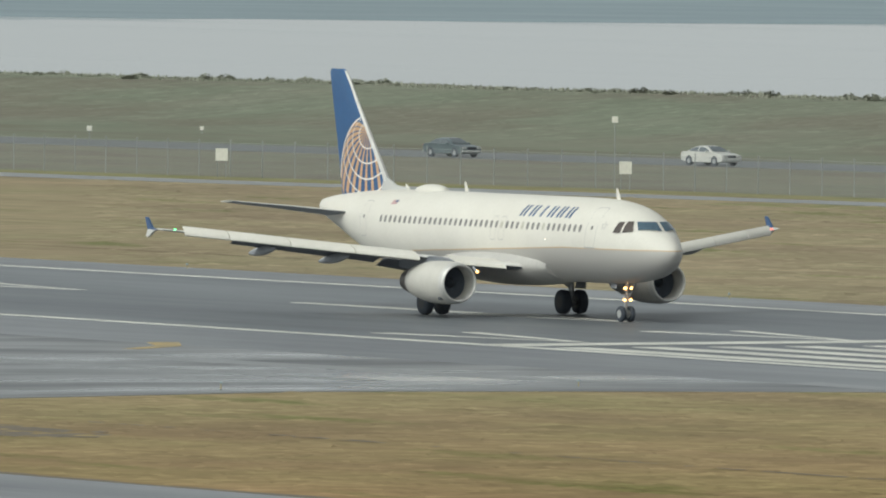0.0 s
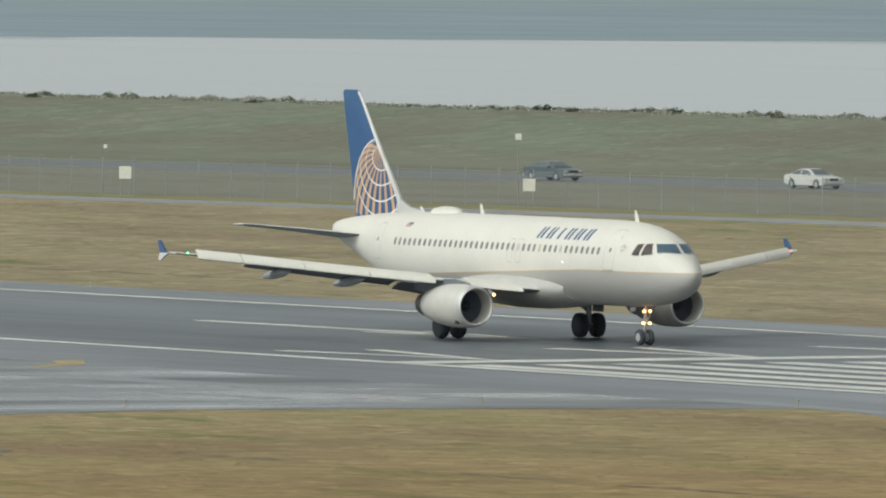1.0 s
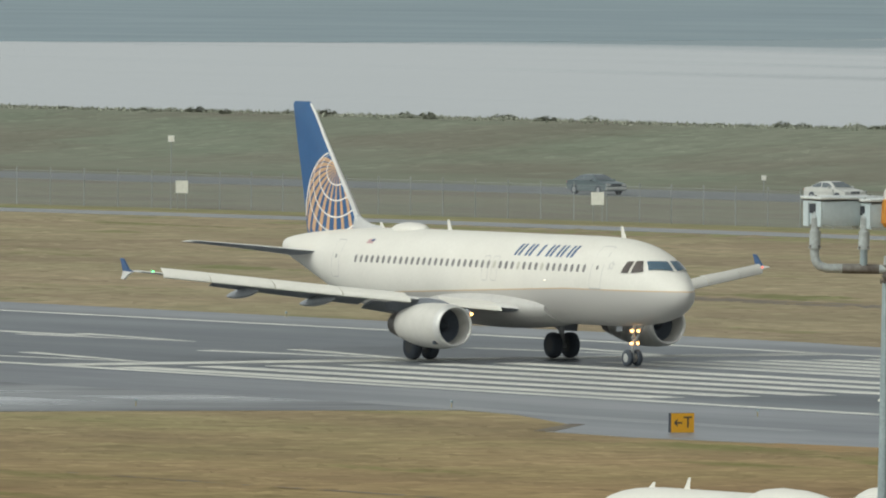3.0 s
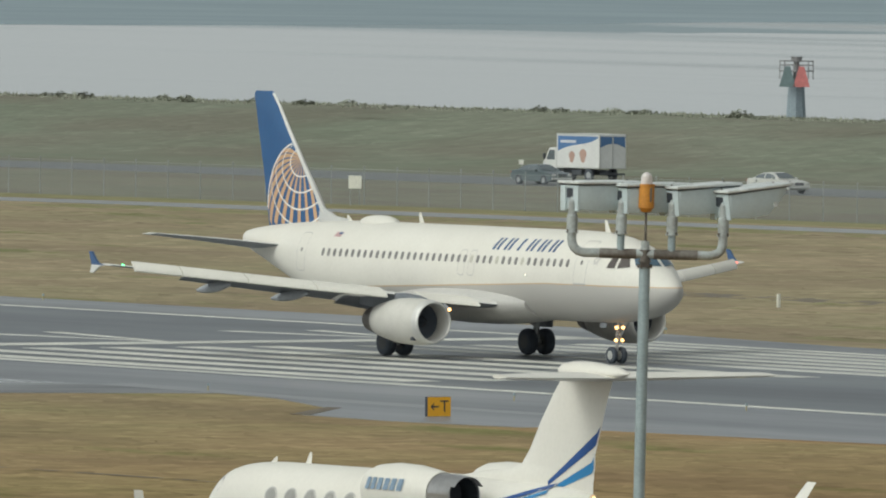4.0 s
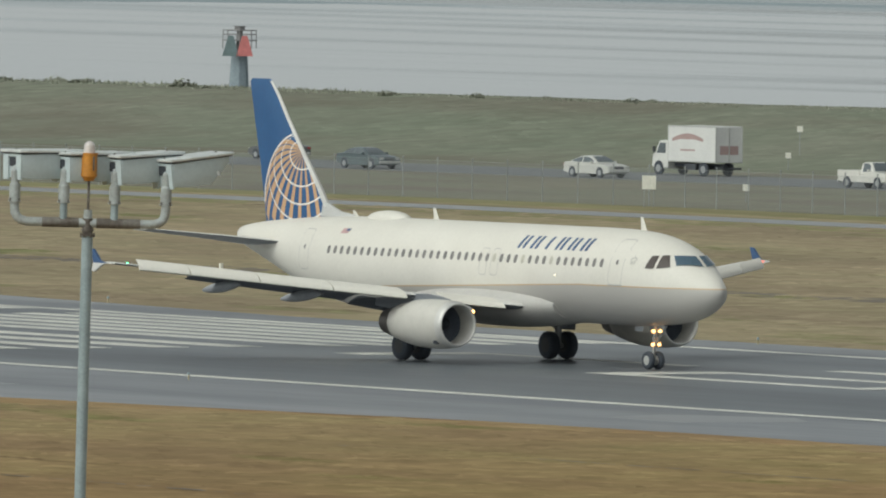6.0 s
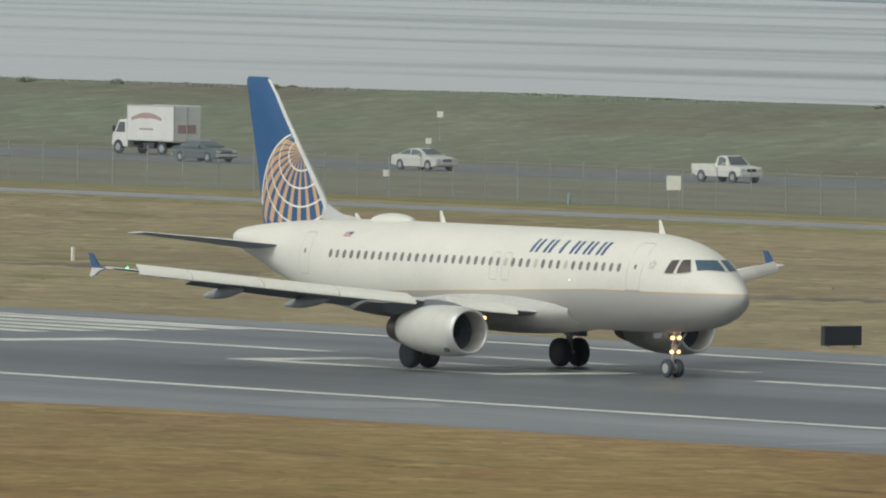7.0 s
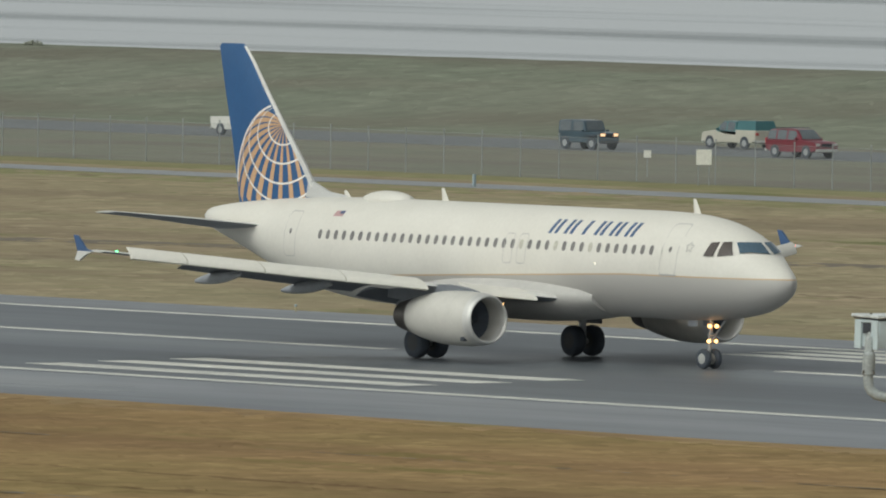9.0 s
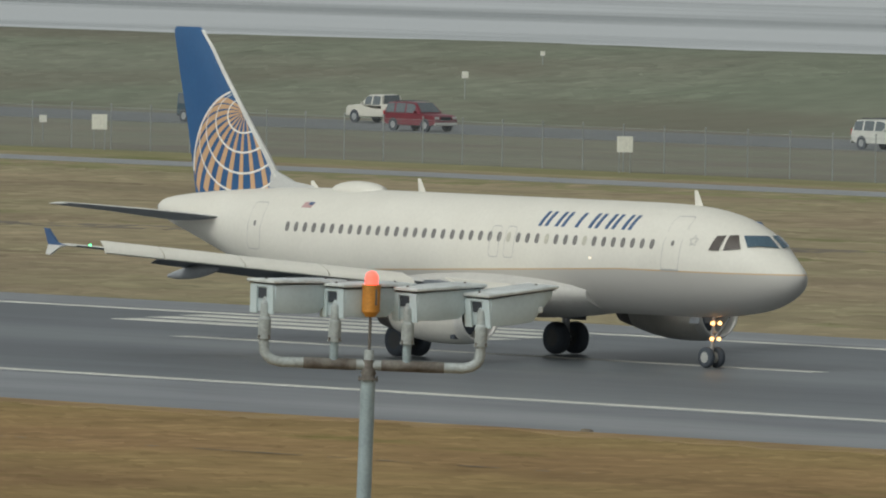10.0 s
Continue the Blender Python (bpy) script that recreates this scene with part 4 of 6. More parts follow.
    for sgn in (-1, 1):
        for k in range(12):
            lon = radians(-48 + 16.5 * k)
            half = radians(3.1) + 0.026 * max(lon, 0)
            globe_quads("gold_band", [((radians(d), lon - half), (radians(d), lon + half)) for d in range(3, 120, 3)], M["gold"], sgn, 0.012)
        for d in (18, 33, 48, 62):
            w_ = 0.75
            globe_quads("white_arc", [((radians(d - w_), radians(n)), (radians(d + w_), radians(n))) for n in range(-100, 200, 5)], M["arc"], sgn, 0.022)
        rim = []
        for n in range(-70, 112, 4):
            t = radians(n)
            rim.append([(CA + (RAD + o) * math.cos(t), CZ + (RAD + o) * math.sin(t)) for o in (-0.03, 0.05)])
        b = bmesh.new()
        for p, q in zip(rim, rim[1:]):
            if all(z > 5.42 and fin_edge(z)[0] + 0.08 < a < fin_edge(z)[0] + fin_edge(z)[1] - 0.02 for a, z in p + q):
                b.faces.new([b.verts.new(fin_pt(a, z, sgn, 0.024)) for a, z in (p[0], p[1], q[1], q[0])])
        bmesh.ops.remove_doubles(b, verts=b.verts, dist=0.001)
        part("white_arc", b, M["arc"], fin)
    # tailplane
    for sg in (-1, 1):
        b = bmesh.new()
        loft(b, [[q - Vector((0, 0, 0.045 * (5.07 - a - q.x))) for q in foil(a, c, sg * y, z + 0.04, 0.10)] for y, a, c, z in ((0.5, 31.2, 4.0, 4.55), (1.2, 31.75, 3.55, 4.62), (3.5, 33.0, 2.55, 4.86), (6.0, 34.35, 1.55, 5.08), (6.22, 34.6, 1.25, 5.10))])
        for f in b.faces:
            f.material_index = 1 if f.normal.z < -0.1 else 0
        smooth(part("tailplane", b, [M["wing"], M["wing_grey"]], plane))
    b = bmesh.new()
    revolve(b, [(5.07 - 36.68, 0.15), (5.07 - 36.84, 0.12), (5.07 - 36.84, 0.02)], (0, 0, 4.90), seg=16)
    part("tail_exhaust", b, M["strut"], plane)
    for sg in (-1, 1):
        wing(plane, sg)
        engine(plane, sg)
    # satellite dome and blade aerials
    b = bmesh.new()
    rings = []
    for k in range(11):
        u = k / 10
        r = max(math.sin(math.pi * u), 0.0) ** 0.5
        rings.append([(5.07 - (23.6 + 3.0 * u), 0.62 * r * math.cos(t) + 0.001, 5.82 + (0.36 * r + 0.01) * max(math.sin(t), -0.3)) for t in [2 * math.pi * i / 20 for i in range(20)]])
    loft(b, rings)
    smooth(part("antenna_dome", b, M["white"], plane, "white satellite antenna dome"), 70)
    for a, hgt in ((21.5, 0.48), (5.9, 0.50), (27.7, 0.22), (33.2, 0.0)):
        if hgt:
            b = bmesh.new()
            loft(b, [[(5.07 - a + 0.24, 0, 5.85), (5.07 - a, 0.03, 5.85), (5.07 - a - 0.2, 0, 5.85), (5.07 - a, -0.03, 5.85)],
                     [(5.07 - a - 0.08, 0, 5.9 + hgt), (5.07 - a - 0.14, 0.015, 5.9 + hgt), (5.07 - a - 0.26, 0, 5.9 + hgt), (5.07 - a - 0.14, -0.015, 5.9 + hgt)]])
            part("blade_aerial", b, M["white"], plane)
    b = bmesh.new()
    bmesh.ops.create_uvsphere(b, u_segments=10, v_segments=6, radius=0.026, matrix=Matrix.Translation(skin_at(9.6, 3.86, -1, 0.02)))
    part("service_light", b, M["soft_lamp"], plane, "small lit lamp on the side")
    # nose gear
    b = bmesh.new()
    tube(b, (0.0, 0, 0.38), (0.12, 0, 2.0), 0.075)
    tube(b, (0.02, -0.32, 0.38), (0.02, 0.32, 0.38), 0.06)
    tube(b, (0.06, 0, 0.95), (0.95, 0, 1.85), 0.04)
    tube(b, (0.1, -0.12, 1.3), (0.1, 0.12, 1.3), 0.06)
    ng = smooth(part("nose_gear", b, M["strut"], plane))
    for y in (-0.25, 0.25):
        wheel(ng, (0, y, 0.38), 0.38, 0.22)
    for sg in (-1, 1):
        b = bmesh.new()
        box(b, (-0.55, sg * 0.36, 1.70), (0.55, 0.03, 0.22), Matrix.Rotation(sg * 0.15, 4, "X"), 0.01)
        part("gear_door", b, M["wing_grey"], plane)
        for z, x, r in ((1.62, 0.26, 0.075), (1.05, 0.22, 0.07)):
            b = bmesh.new()
            tube(b, (x - 0.09, sg * 0.17, z), (x, sg * 0.17, z), r * 0.8, r, 14)
            bmesh.ops.create_uvsphere(b, u_segments=10, v_segments=6, radius=r * 0.95, matrix=Matrix.Translation((x, sg * 0.17, z)) @ Matrix.Diagonal((0.4, 1, 1, 1)))
            part("taxi_light", b, M["gear_lamp"], ng, "bright warm lamp")
    # main gear
    for sg in (-1, 1):
        x = 5.07 - 17.65
        b = bmesh.new()
        tube(b, (x, sg * 3.8, 0.58), (x, sg * 3.75, 2.7), 0.14, 0.17)
        tube(b, (x, sg * 3.3, 0.58), (x, sg * 4.3, 0.58), 0.10)
        tube(b, (x, sg * 3.75, 1.3), (x, sg * 2.1, 2.3), 0.07)
        tube(b, (x + 0.05, sg * 3.8, 1.0), (x - 0.45, sg * 3.8, 1.9), 0.06)
        mg = smooth(part("main_gear", b, M["strut"], plane))
        for dy in (-0.46, 0.46):
            wheel(mg, (x, sg * 3.8 + dy, 0.60), 0.60, 0.45, "shaded_hub")
        b = bmesh.new()
        box(b, (x, sg * 4.35, 1.85), (1.1, 0.05, 1.2), Matrix.Rotation(-sg * 0.1, 4, "X"), 0.02)
        part("gear_door", b, M["wing_shaded"], plane)
    return plane


plane = airliner()
# ---- the business jet taxiing the other way: local x ahead from below its nose, y to its left ----
JET = [(0.50, 2.20, 2.05, 0.05), (0.70, 2.50, 1.85, 0.34), (1.05, 2.78, 1.72, 0.58), (1.55, 3.02, 1.63, 0.80), (1.95, 3.36, 1.58, 0.92), (2.5, 3.66, 1.55, 1.05), (3.6, 3.84, 1.52, 1.15), (5.0, 3.90, 1.50, 1.19),
       (14.5, 3.90, 1.50, 1.19), (16.5, 3.90, 1.70, 1.12), (18.5, 3.86, 2.15, 0.94), (20.5, 3.78, 2.70, 0.66), (21.8, 3.68, 3.10, 0.40), (22.4, 3.56, 3.36, 0.12)]


def business_jet():
    jet = empty("business_jet", "white business jet with blue stripes and raised tailplane, taxiing", "business jet")

    def skin(a, ang):
        top, bot, w = curve(JET, a)
        zc = (top + bot) / 2
        return Vector((-a, w * math.sin(ang), zc - (top - zc) * math.cos(ang)))

    def side_pt(a, z, sgn, out):
        top, bot, w = curve(JET, a)
        zc, h_ = (top + bot) / 2, (top - bot) / 2
        q = max(-0.98, min(0.98, (z - zc) / h_))
        return Vector((-a, sgn * (w * math.sqrt(1 - q * q) + out), z + out * q))

    def patch(name, outline, material, sgn, out=0.012, label="", parent=None):
        b = bmesh.new()
        b.faces.new([b.verts.new(side_pt(a, z, sgn, out)) for a, z in outline])
        return part(name, b, material, parent or jet, label)

    b = bmesh.new()
    st = [0.5, 0.56, 0.65, 0.8, 1.0, 1.2, 1.4, 1.6, 1.85, 2.15, 2.5, 3.0, 3.6, 4.3, 5.0] + [6 + k for k in range(9)] + [14.5 + 0.5 * k for k in range(1, 16)] + [22.2, 22.4]
    loft(b, [[skin(a, 2 * math.pi * i / 40) for i in range(40)] for a in st])
    body = smooth(part("fuselage", b, M["white"], jet), 60)
    for sgn in (-1, 1):
        for k in range(6):
            patch("cabin_window", ring_outline(6.0 + 1.14 * k, 2.92, 0.58, 0.46, 16, 2), M["jet_glass"], sgn, 0.012, "", body)
            patch("window_frame", ring_outline(6.0 + 1.14 * k, 2.92, 0.72, 0.57, 16, 2), M["seam"], sgn, 0.006, "", body)
        patch("cockpit_window", [(1.95, 2.95), (2.6, 2.95), (2.75, 3.3), (2.45, 3.42), (2.15, 3.28)], M["cockpit_side"], sgn, 0.012, "", body)
        for off, hgt, key in ((0.0, 0.13, "stripe_dark"), (-0.16, 0.11, "stripe_light")):
            b = bmesh.new()
            rows = []
            for i in range(25):
                a = 1.2 + 19.5 * i / 24
                rise = max(0.0, (a - 12.5) / 8.2) ** 1.6 * 1.40
                rows.append((b.verts.new(side_pt(a, 2.28 + off + rise, sgn, 0.035)), b.verts.new(side_pt(a, 2.28 + off + hgt + rise, sgn, 0.035))))
            for (p, q), (r, s_) in zip(rows, rows[1:]):
                b.faces.new((p, r, s_, q))
            bmesh.ops.recalc_face_normals(b, faces=b.faces)
            part("stripe", b, M[key], jet, "dark blue stripe" if key == "stripe_dark" else "light blue stripe")
    # fin with two rising stripes
    b = bmesh.new()

    def zfoil(a, c, z, thick):
        pts = []
        for i in range(16):
            u = i / 8
            up = u <= 1
            x = (1 - math.cos(math.pi * (u if up else 2 - u))) / 2
            t = thick * c * 1.4 * math.sqrt(max(x, 0)) * (1 - x)
            pts.append(Vector((-(a + x * c), t if up else -t, z)))
        return pts
    frows = [(3.5, 14.6, 7.8), (3.86, 14.9, 7.5), (4.06, 16.4, 6.05), (4.18, 17.8, 4.65), (4.36, 18.45, 4.05), (4.75, 18.85, 3.65), (5.6, 19.45, 3.4), (6.4, 20.1, 3.05), (7.1, 20.75, 2.75)]
    loft(b, [zfoil(a, c, z, 0.07) for z, a, c in frows])
    fin = smooth(part("fin", b, M["white"], jet))
    for sgn in (-1, 1):
        for k, key in ((0.0, "stripe_dark"), (0.62, "stripe_light")):
            b = bmesh.new()
            rows = []
            for i in range(9):
                u = i / 8
                z0 = 3.75 + u * (1.45 - 0.35 * (k > 0)) - k * (0.25 + 0.55 * u)
                wd = 0.14 + 0.25 * u
                a = 20.2 + k * 0.5 + u * (2.75 - k * 0.55)
                pr = []
                for z in (z0, z0 + wd):
                    fa, fc = curve(frows, max(z, 3.6))
                    x = min(max((a - fa) / fc, 0), 0.985)
                    t = 0.07 * fc * 1.4 * math.sqrt(x) * (1 - x)
                    pr.append(b.verts.new((-(fa + x * fc), sgn * (max(t, 0) + 0.014), max(z, 3.6))))
                rows.append(pr)
            for (p, q), (r, s_) in zip(rows, rows[1:]):
                b.faces.new((p, r, s_, q))
            part("fin_stripe", b, M[key], fin, "dark blue stripe" if key == "stripe_dark" else "light blue stripe")
    # bullet and tailplane
    b = bmesh.new()
    rings = []
    for k in range(12):
        u = k / 11
        r = 0.42 * max(math.sin(math.pi * (u ** 0.7 * 0.945 + 0.05)), 0.004) ** 0.6
        rings.append([(-(20.6 + 3.7 * u), r * 1.05 * math.cos(t), 7.16 + r * math.sin(t) * 0.74) for t in [2 * math.pi * i / 16 for i in range(16)]])
    loft(b, rings)
    smooth(part("fin_bullet", b, M["white"], jet), 60)
    for sgn in (-1, 1):
        b = bmesh.new()
        rings = []
        for y, a, c in ((0.1, 21.3, 2.5), (2.4, 22.7, 1.85), (4.5, 23.95, 1.2), (4.65, 24.2, 0.9)):
            ring = []
            for i in range(16):
                u = i / 8
                up = u <= 1
                x = (1 - math.cos(math.pi * (u if up else 2 - u))) / 2
                t = 0.11 * c * 1.4 * math.sqrt(max(x, 0)) * (1 - x)
                ring.append(Vector((-(a + x * c), sgn * y, 7.02 + (t if up else -t) + 0.022 * y)))
            rings.append(ring)
        loft(b, rings)
        smooth(part("tailplane", b, M["white"], jet))
    # engines on the rear body
    for sgn in (-1, 1):
        c = (-13.35, sgn * 1.88, 3.42)
        b = bmesh.new()
        revolve(b, [(0.0, 0.58), (-0.05, 0.65), (-0.4, 0.75), (-1.3, 0.82), (-2.4, 0.79), (-3.3, 0.69), (-3.75, 0.62), (-3.7, 0.57), (-3.3, 0.57)], c, seg=32)
        e = smooth(part("engine", b, M["white"], jet), 50)
        b = bmesh.new()
        revolve(b, [(0.0, 0.56), (-0.08, 0.50), (-0.8, 0.52), (-0.82, 0.02)], c, seg=24)
        part("inlet", b, M["dark"], e)
        b = bmesh.new()
        revolve(b, [(-3.6, 0.61), (-4.2, 0.58), (-4.9, 0.55), (-4.9, 0.51), (-4.2, 0.52)], c, seg=28)
        smooth(part("thrust_reverser", b, M["polished"], e, "polished metal reverser sleeve"), 50)
        b = bmesh.new()
        revolve(b, [(-4.88, 0.515), (-4.0, 0.46), (-3.8, 0.02)], c, seg=24)
        part("exhaust", b, M["dark"], e)
        for k in (-1, 1):       # clamshell doors of the reverser, closed round the nozzle
            b = bmesh.new()
            arc = [k * (0.45 + 2.24 * q / 10) for q in range(11)]
            loft(b, [[(c[0] - x, c[1] + r * math.cos(t), c[2] + r * math.sin(t)) for t in arc] for x, r in ((4.3, 0.595), (4.8, 0.57), (5.15, 0.54))], cap=False, close=False)
            smooth(part("reverser_door", b, M["polished"], e), 60)
        b = bmesh.new()
        box(b, (c[0] - 2.0, sgn * 1.35, 3.35), (3.2, 0.9, 0.22), None, 0.05)
        part("pylon", b, M["white"], jet)
        # unreadable registration: plain bars
        for k in range(6):
            b = bmesh.new()
            vs = []
            for da, dz in ((0, -0.16), (0.26, -0.16), (0.26, 0.16), (0, 0.16)):
                a = 0.55 + 0.36 * k + da
                r = curve([(0.0, 0.65), (0.4, 0.75), (1.3, 0.82), (2.4, 0.79), (3.3, 0.69)], a)[0] + 0.035
                z = 0.20 + dz + (0.03 if dz > 0 else 0)
                vs.append(b.verts.new((c[0] - a - 0.06 * (dz > 0), c[1] + sgn * math.sqrt(r * r - z * z), c[2] + z)))
            b.faces.new(vs)
            part("registration_bar", b, M["faded_blue"], e)
    # wings with winglets
    for sgn in (-1, 1):
        b = bmesh.new()
        rings = []
        for y, a, c, z in ((0.9, 7.9, 5.2, 1.72), (3.0, 9.3, 3.9, 1.79), (7.0, 11.9, 2.6, 1.95), (10.9, 14.3, 1.5, 2.12)):
            ring = []
            for i in range(16):
                u = i / 8
                up = u <= 1
                x = (1 - math.cos(math.pi * (u if up else 2 - u))) / 2
                t = 0.06 * c * 1.4 * math.sqrt(max(x, 0)) * (1 - x)
                ring.append(Vector((-(a + x * c), sgn * y, z + (t if up else -t * 0.7))))
            rings.append(ring)
        loft(b, rings)
        w = smooth(part("wing", b, M["white"], jet))
        b = bmesh.new()
        loft(b, [[(-14.3, sgn * 10.9, 2.10), (-15.0, sgn * 10.96, 2.08), (-15.8, sgn * 10.9, 2.10), (-15.0, sgn * 10.88, 2.18)],
                 [(-15.0, sgn * 11.25, 2.40), (-15.3, sgn * 11.3, 2.40), (-15.85, sgn * 11.25, 2.40), (-15.3, sgn * 11.22, 2.40)],
                 [(-15.8, sgn * 11.75, 3.58), (-16.0, sgn * 11.77, 3.58), (-16.3, sgn * 11.75, 3.58), (-16.0, sgn * 11.72, 3.58)]])
        smooth(part("winglet", b, M["white"], w), 60)
    for a, hgt in ((6.2, 0.36), (4.2, 0.16)):
        b = bmesh.new()
        loft(b, [[(-a + 0.15, 0, 3.85), (-a, 0.03, 3.85), (-a - 0.22, 0, 3.85), (-a, -0.03, 3.85)],
                 [(-a - 0.14, 0, 3.88 + hgt), (-a - 0.18, 0.015, 3.88 + hgt), (-a - 0.26, 0, 3.88 + hgt), (-a - 0.18, -0.015, 3.88 + hgt)]])
        part("blade_aerial", b, M["white"], jet)
    b = bmesh.new()
    bmesh.ops.create_uvsphere(b, u_segments=8, v_segments=6, radius=0.042, matrix=Matrix.Translation((-22.45, 0, 3.46)))
    part("tail_light", b, M["gear_lamp"], jet, "small lit tail lamp")
    for x, y, r in ((-2.6, 0.0, 0.27), (-12.2, -2.1, 0.42), (-12.2, 2.1, 0.42)):
        b = bmesh.new()
        tube(b, (x, y, r), (x, y, 1.75), 0.08)
        tube(b, (x, y - 0.25, r), (x, y + 0.25, r), 0.06)
        g = part("landing_gear", b, M["strut"], jet)
        for dy in (-0.2, 0.2):
            wheel(g, (x, y + dy, r), r, 0.2)
    return jet


M["faded_blue"] = mat("faded_blue_lettering", (0.20, 0.28, 0.37), 0.5, scale=3, fine=12)
# cabin glass paled: what it reflects is put into its base colour
M["jet_glass"] = mat("pale_cabin_window", (0.33, 0.325, 0.30), 0.3, scale=2, fine=9)
M["polished"] = mat("polished_reverser_metal", (0.55, 0.54, 0.52), 0.28, 0.9, other=(0.42, 0.41, 0.40), scale=2, fine=12, spread=0.06)
M["stripe_dark"] = mat("dark_blue_stripe", (0.020, 0.078, 0.255), 0.35, scale=2, fine=9, spread=0.04)
M["stripe_light"] = mat("light_blue_stripe", (0.03, 0.20, 0.43), 0.35, scale=2, fine=9, spread=0.04)
jet = business_jet()


# ---- floodlight masts ----
def mast(x, y, top, lit, spread=1.0, swing=0, stout=1.0, lean=0.8):
    """A floodlight mast facing the runway, leaning a little; top is the height of its crossbar."""
    m = empty("floodlight_mast", "grey steel mast with four boxy floodlights and an amber beacon", "floodlight mast", "masts on the apron",
              at=Matrix.Translation((x, y, top)) @ Matrix.Rotation(math.atan2(-x, y), 4, "Z") @ Matrix.Rotation(radians(lean), 4, "Y") @ Matrix.Translation((0, 0, -top)))
    b = bmesh.new()
    tube(b, (0, 0, 0), (0, 0, top - 0.14), 0.070 * stout, 0.063 * stout, 24)
    smooth(part("post", b, M["galv"], m), 50)
    b = bmesh.new()
    tube(b, (0, 0, 0), (0, 0, 0.04), 0.22, 0.22, 20)
    part("base_plate", b, M["galv"], m)
    b = bmesh.new()
    tube(b, (0, 0, top - 0.15), (0, 0, top - 0.13), 0.088 * stout, 0.088 * stout, 18)
    tube(b, (0, 0, top - 0.13), (0, 0, top + 0.03), 0.060 * stout, 0.056 * stout, 18)
    tube(b, (0, 0, top - 0.09), (0, 0, top - 0.07), 0.078, 0.078, 18)
    tube(b, (0, 0, top + 0.03), (0, 0, top + 0.05), 0.066, 0.066, 18)
    for k in range(6):
        t = math.pi * k / 3
        q = 0.076 * stout
        tube(b, (q * math.cos(t), q * math.sin(t), top - 0.165), (q * math.cos(t), q * math.sin(t), top - 0.11), 0.009, 0.009, 6)
    smooth(part("collar", b, M["rust"], m, "rust-stained collar"), 40)
    b = bmesh.new()
    tube(b, (0, 0, top + 0.05), (0, 0, top + 0.15), 0.052, 0.046, 16)
    smooth(part("pipe_union", b, M["pipe"], m), 40)
    # crossbar with upturned ends
    path = [(-0.84, 0.28), (-0.84, 0.16), (-0.832, 0.10), (-0.81, 0.055), (-0.77, 0.02), (-0.70, 0.0), (-0.35, 0.0), (0, 0.0), (0.35, 0.0), (0.75, 0.0), (0.82, 0.02), (0.86, 0.055), (0.878, 0.10), (0.885, 0.16), (0.885, 0.28)]
    path = [(u * spread, z) for u, z in path]

    def bent_pipe(rows, r):
        rings = []
        for i, (u, z) in enumerate(rows):
            p, q = rows[max(i - 1, 0)], rows[min(i + 1, len(rows) - 1)]
            d = Vector((q[0] - p[0], 0, q[1] - p[1])).normalized()
            nrm = Vector((-d.z, 0, d.x))
            rings.append([Vector((u, 0, top + z)) + nrm * r * math.cos(t) + Vector((0, r, 0)) * math.sin(t) for t in [2 * math.pi * k / 14 for k in range(14)]])
        bb = bmesh.new()
        loft(bb, rings)
        return bb
    bar_ = smooth(part("crossbar", bent_pipe(path, 0.052), M["pipe"], m, "weathered grey bent pipe"), 60)
    for u0, u1 in ((-0.52, -0.10), (0.10, 0.60)):
        smooth(part("stained_sleeve", bent_pipe([(u0 * spread, 0), (u1 * spread, 0)], 0.057), M["rust"], bar_, "rust-stained pipe sleeve"), 60)
    for u in (-0.28 * spread, 0.30 * spread):
        b = bmesh.new()
        tube(b, (u, 0, top), (u, 0, top + 0.28), 0.044, 0.044, 14)
        smooth(part("riser", b, M["galv"], m), 40)
    # lamp heads, turned half away, fanned out
    for u, turn, tilt, dz in ((-0.84, 27, 1, 0.03), (-0.28, 28, 1.5, 0.015), (0.30, 30, 4, 0.0), (0.885, 31, 7, -0.03)):
        u, turn = u * spread, turn + swing
        turn_ = Matrix.Rotation(radians(turn), 4, "Z") @ Matrix.Rotation(radians(-tilt), 4, "Y")
        R_ = Matrix.Translation((u - 0.02, 0.10, top + 0.46 + dz)) @ turn_
        b = bmesh.new()
        tube(b, (u, 0, top + 0.22), (u, 0, top + 0.24), 0.072, 0.072, 16)
        tube(b, (u, 0, top + 0.24), (u, 0, top + 0.42), 0.063, 0.063, 16)
        tube(b, (u, 0, top + 0.42), (u, 0, top + 0.44), 0.063, 0.048, 16)
        tube(b, (u, 0, top + 0.44), (u, 0, top + 0.56), 0.048, 0.046, 14)
        bmesh.ops.create_uvsphere(b, u_segments=14, v_segments=8, radius=0.046, matrix=Matrix.Translation((u, 0, top + 0.56)))
        tube(b, (u, 0, top + 0.56), R_ @ Vector((0.06, 0, 0.19)), 0.038, 0.038, 10)
        br = smooth(part("bracket", b, M["pipe"], m), 40)
        for sx in (-1, 1):
            b = bmesh.new()
            tube(b, (u + sx * 0.05, -0.05, top + 0.225), (u + sx * 0.05, -0.05, top + 0.262), 0.011, 0.011, 6)
            part("bolt", b, M["rust"], br)
        b = bmesh.new()
        rings = []
        for x_, lo, hi in ((0.0, 0.0, 0.27), (0.25, -0.015, 0.275), (0.50, -0.01, 0.28), (0.64, 0.11, 0.285), (0.76, 0.215, 0.29)):
            rings.append([R_ @ Vector((x_, -0.215, lo)), R_ @ Vector((x_, 0.215, lo)), R_ @ Vector((x_, 0.235, hi)), R_ @ Vector((x_, -0.235, hi))])
        loft(b, rings)
        bmesh.ops.bevel(b, geom=list(b.edges), offset=0.008, segments=2, affect="EDGES", profile=0.5)
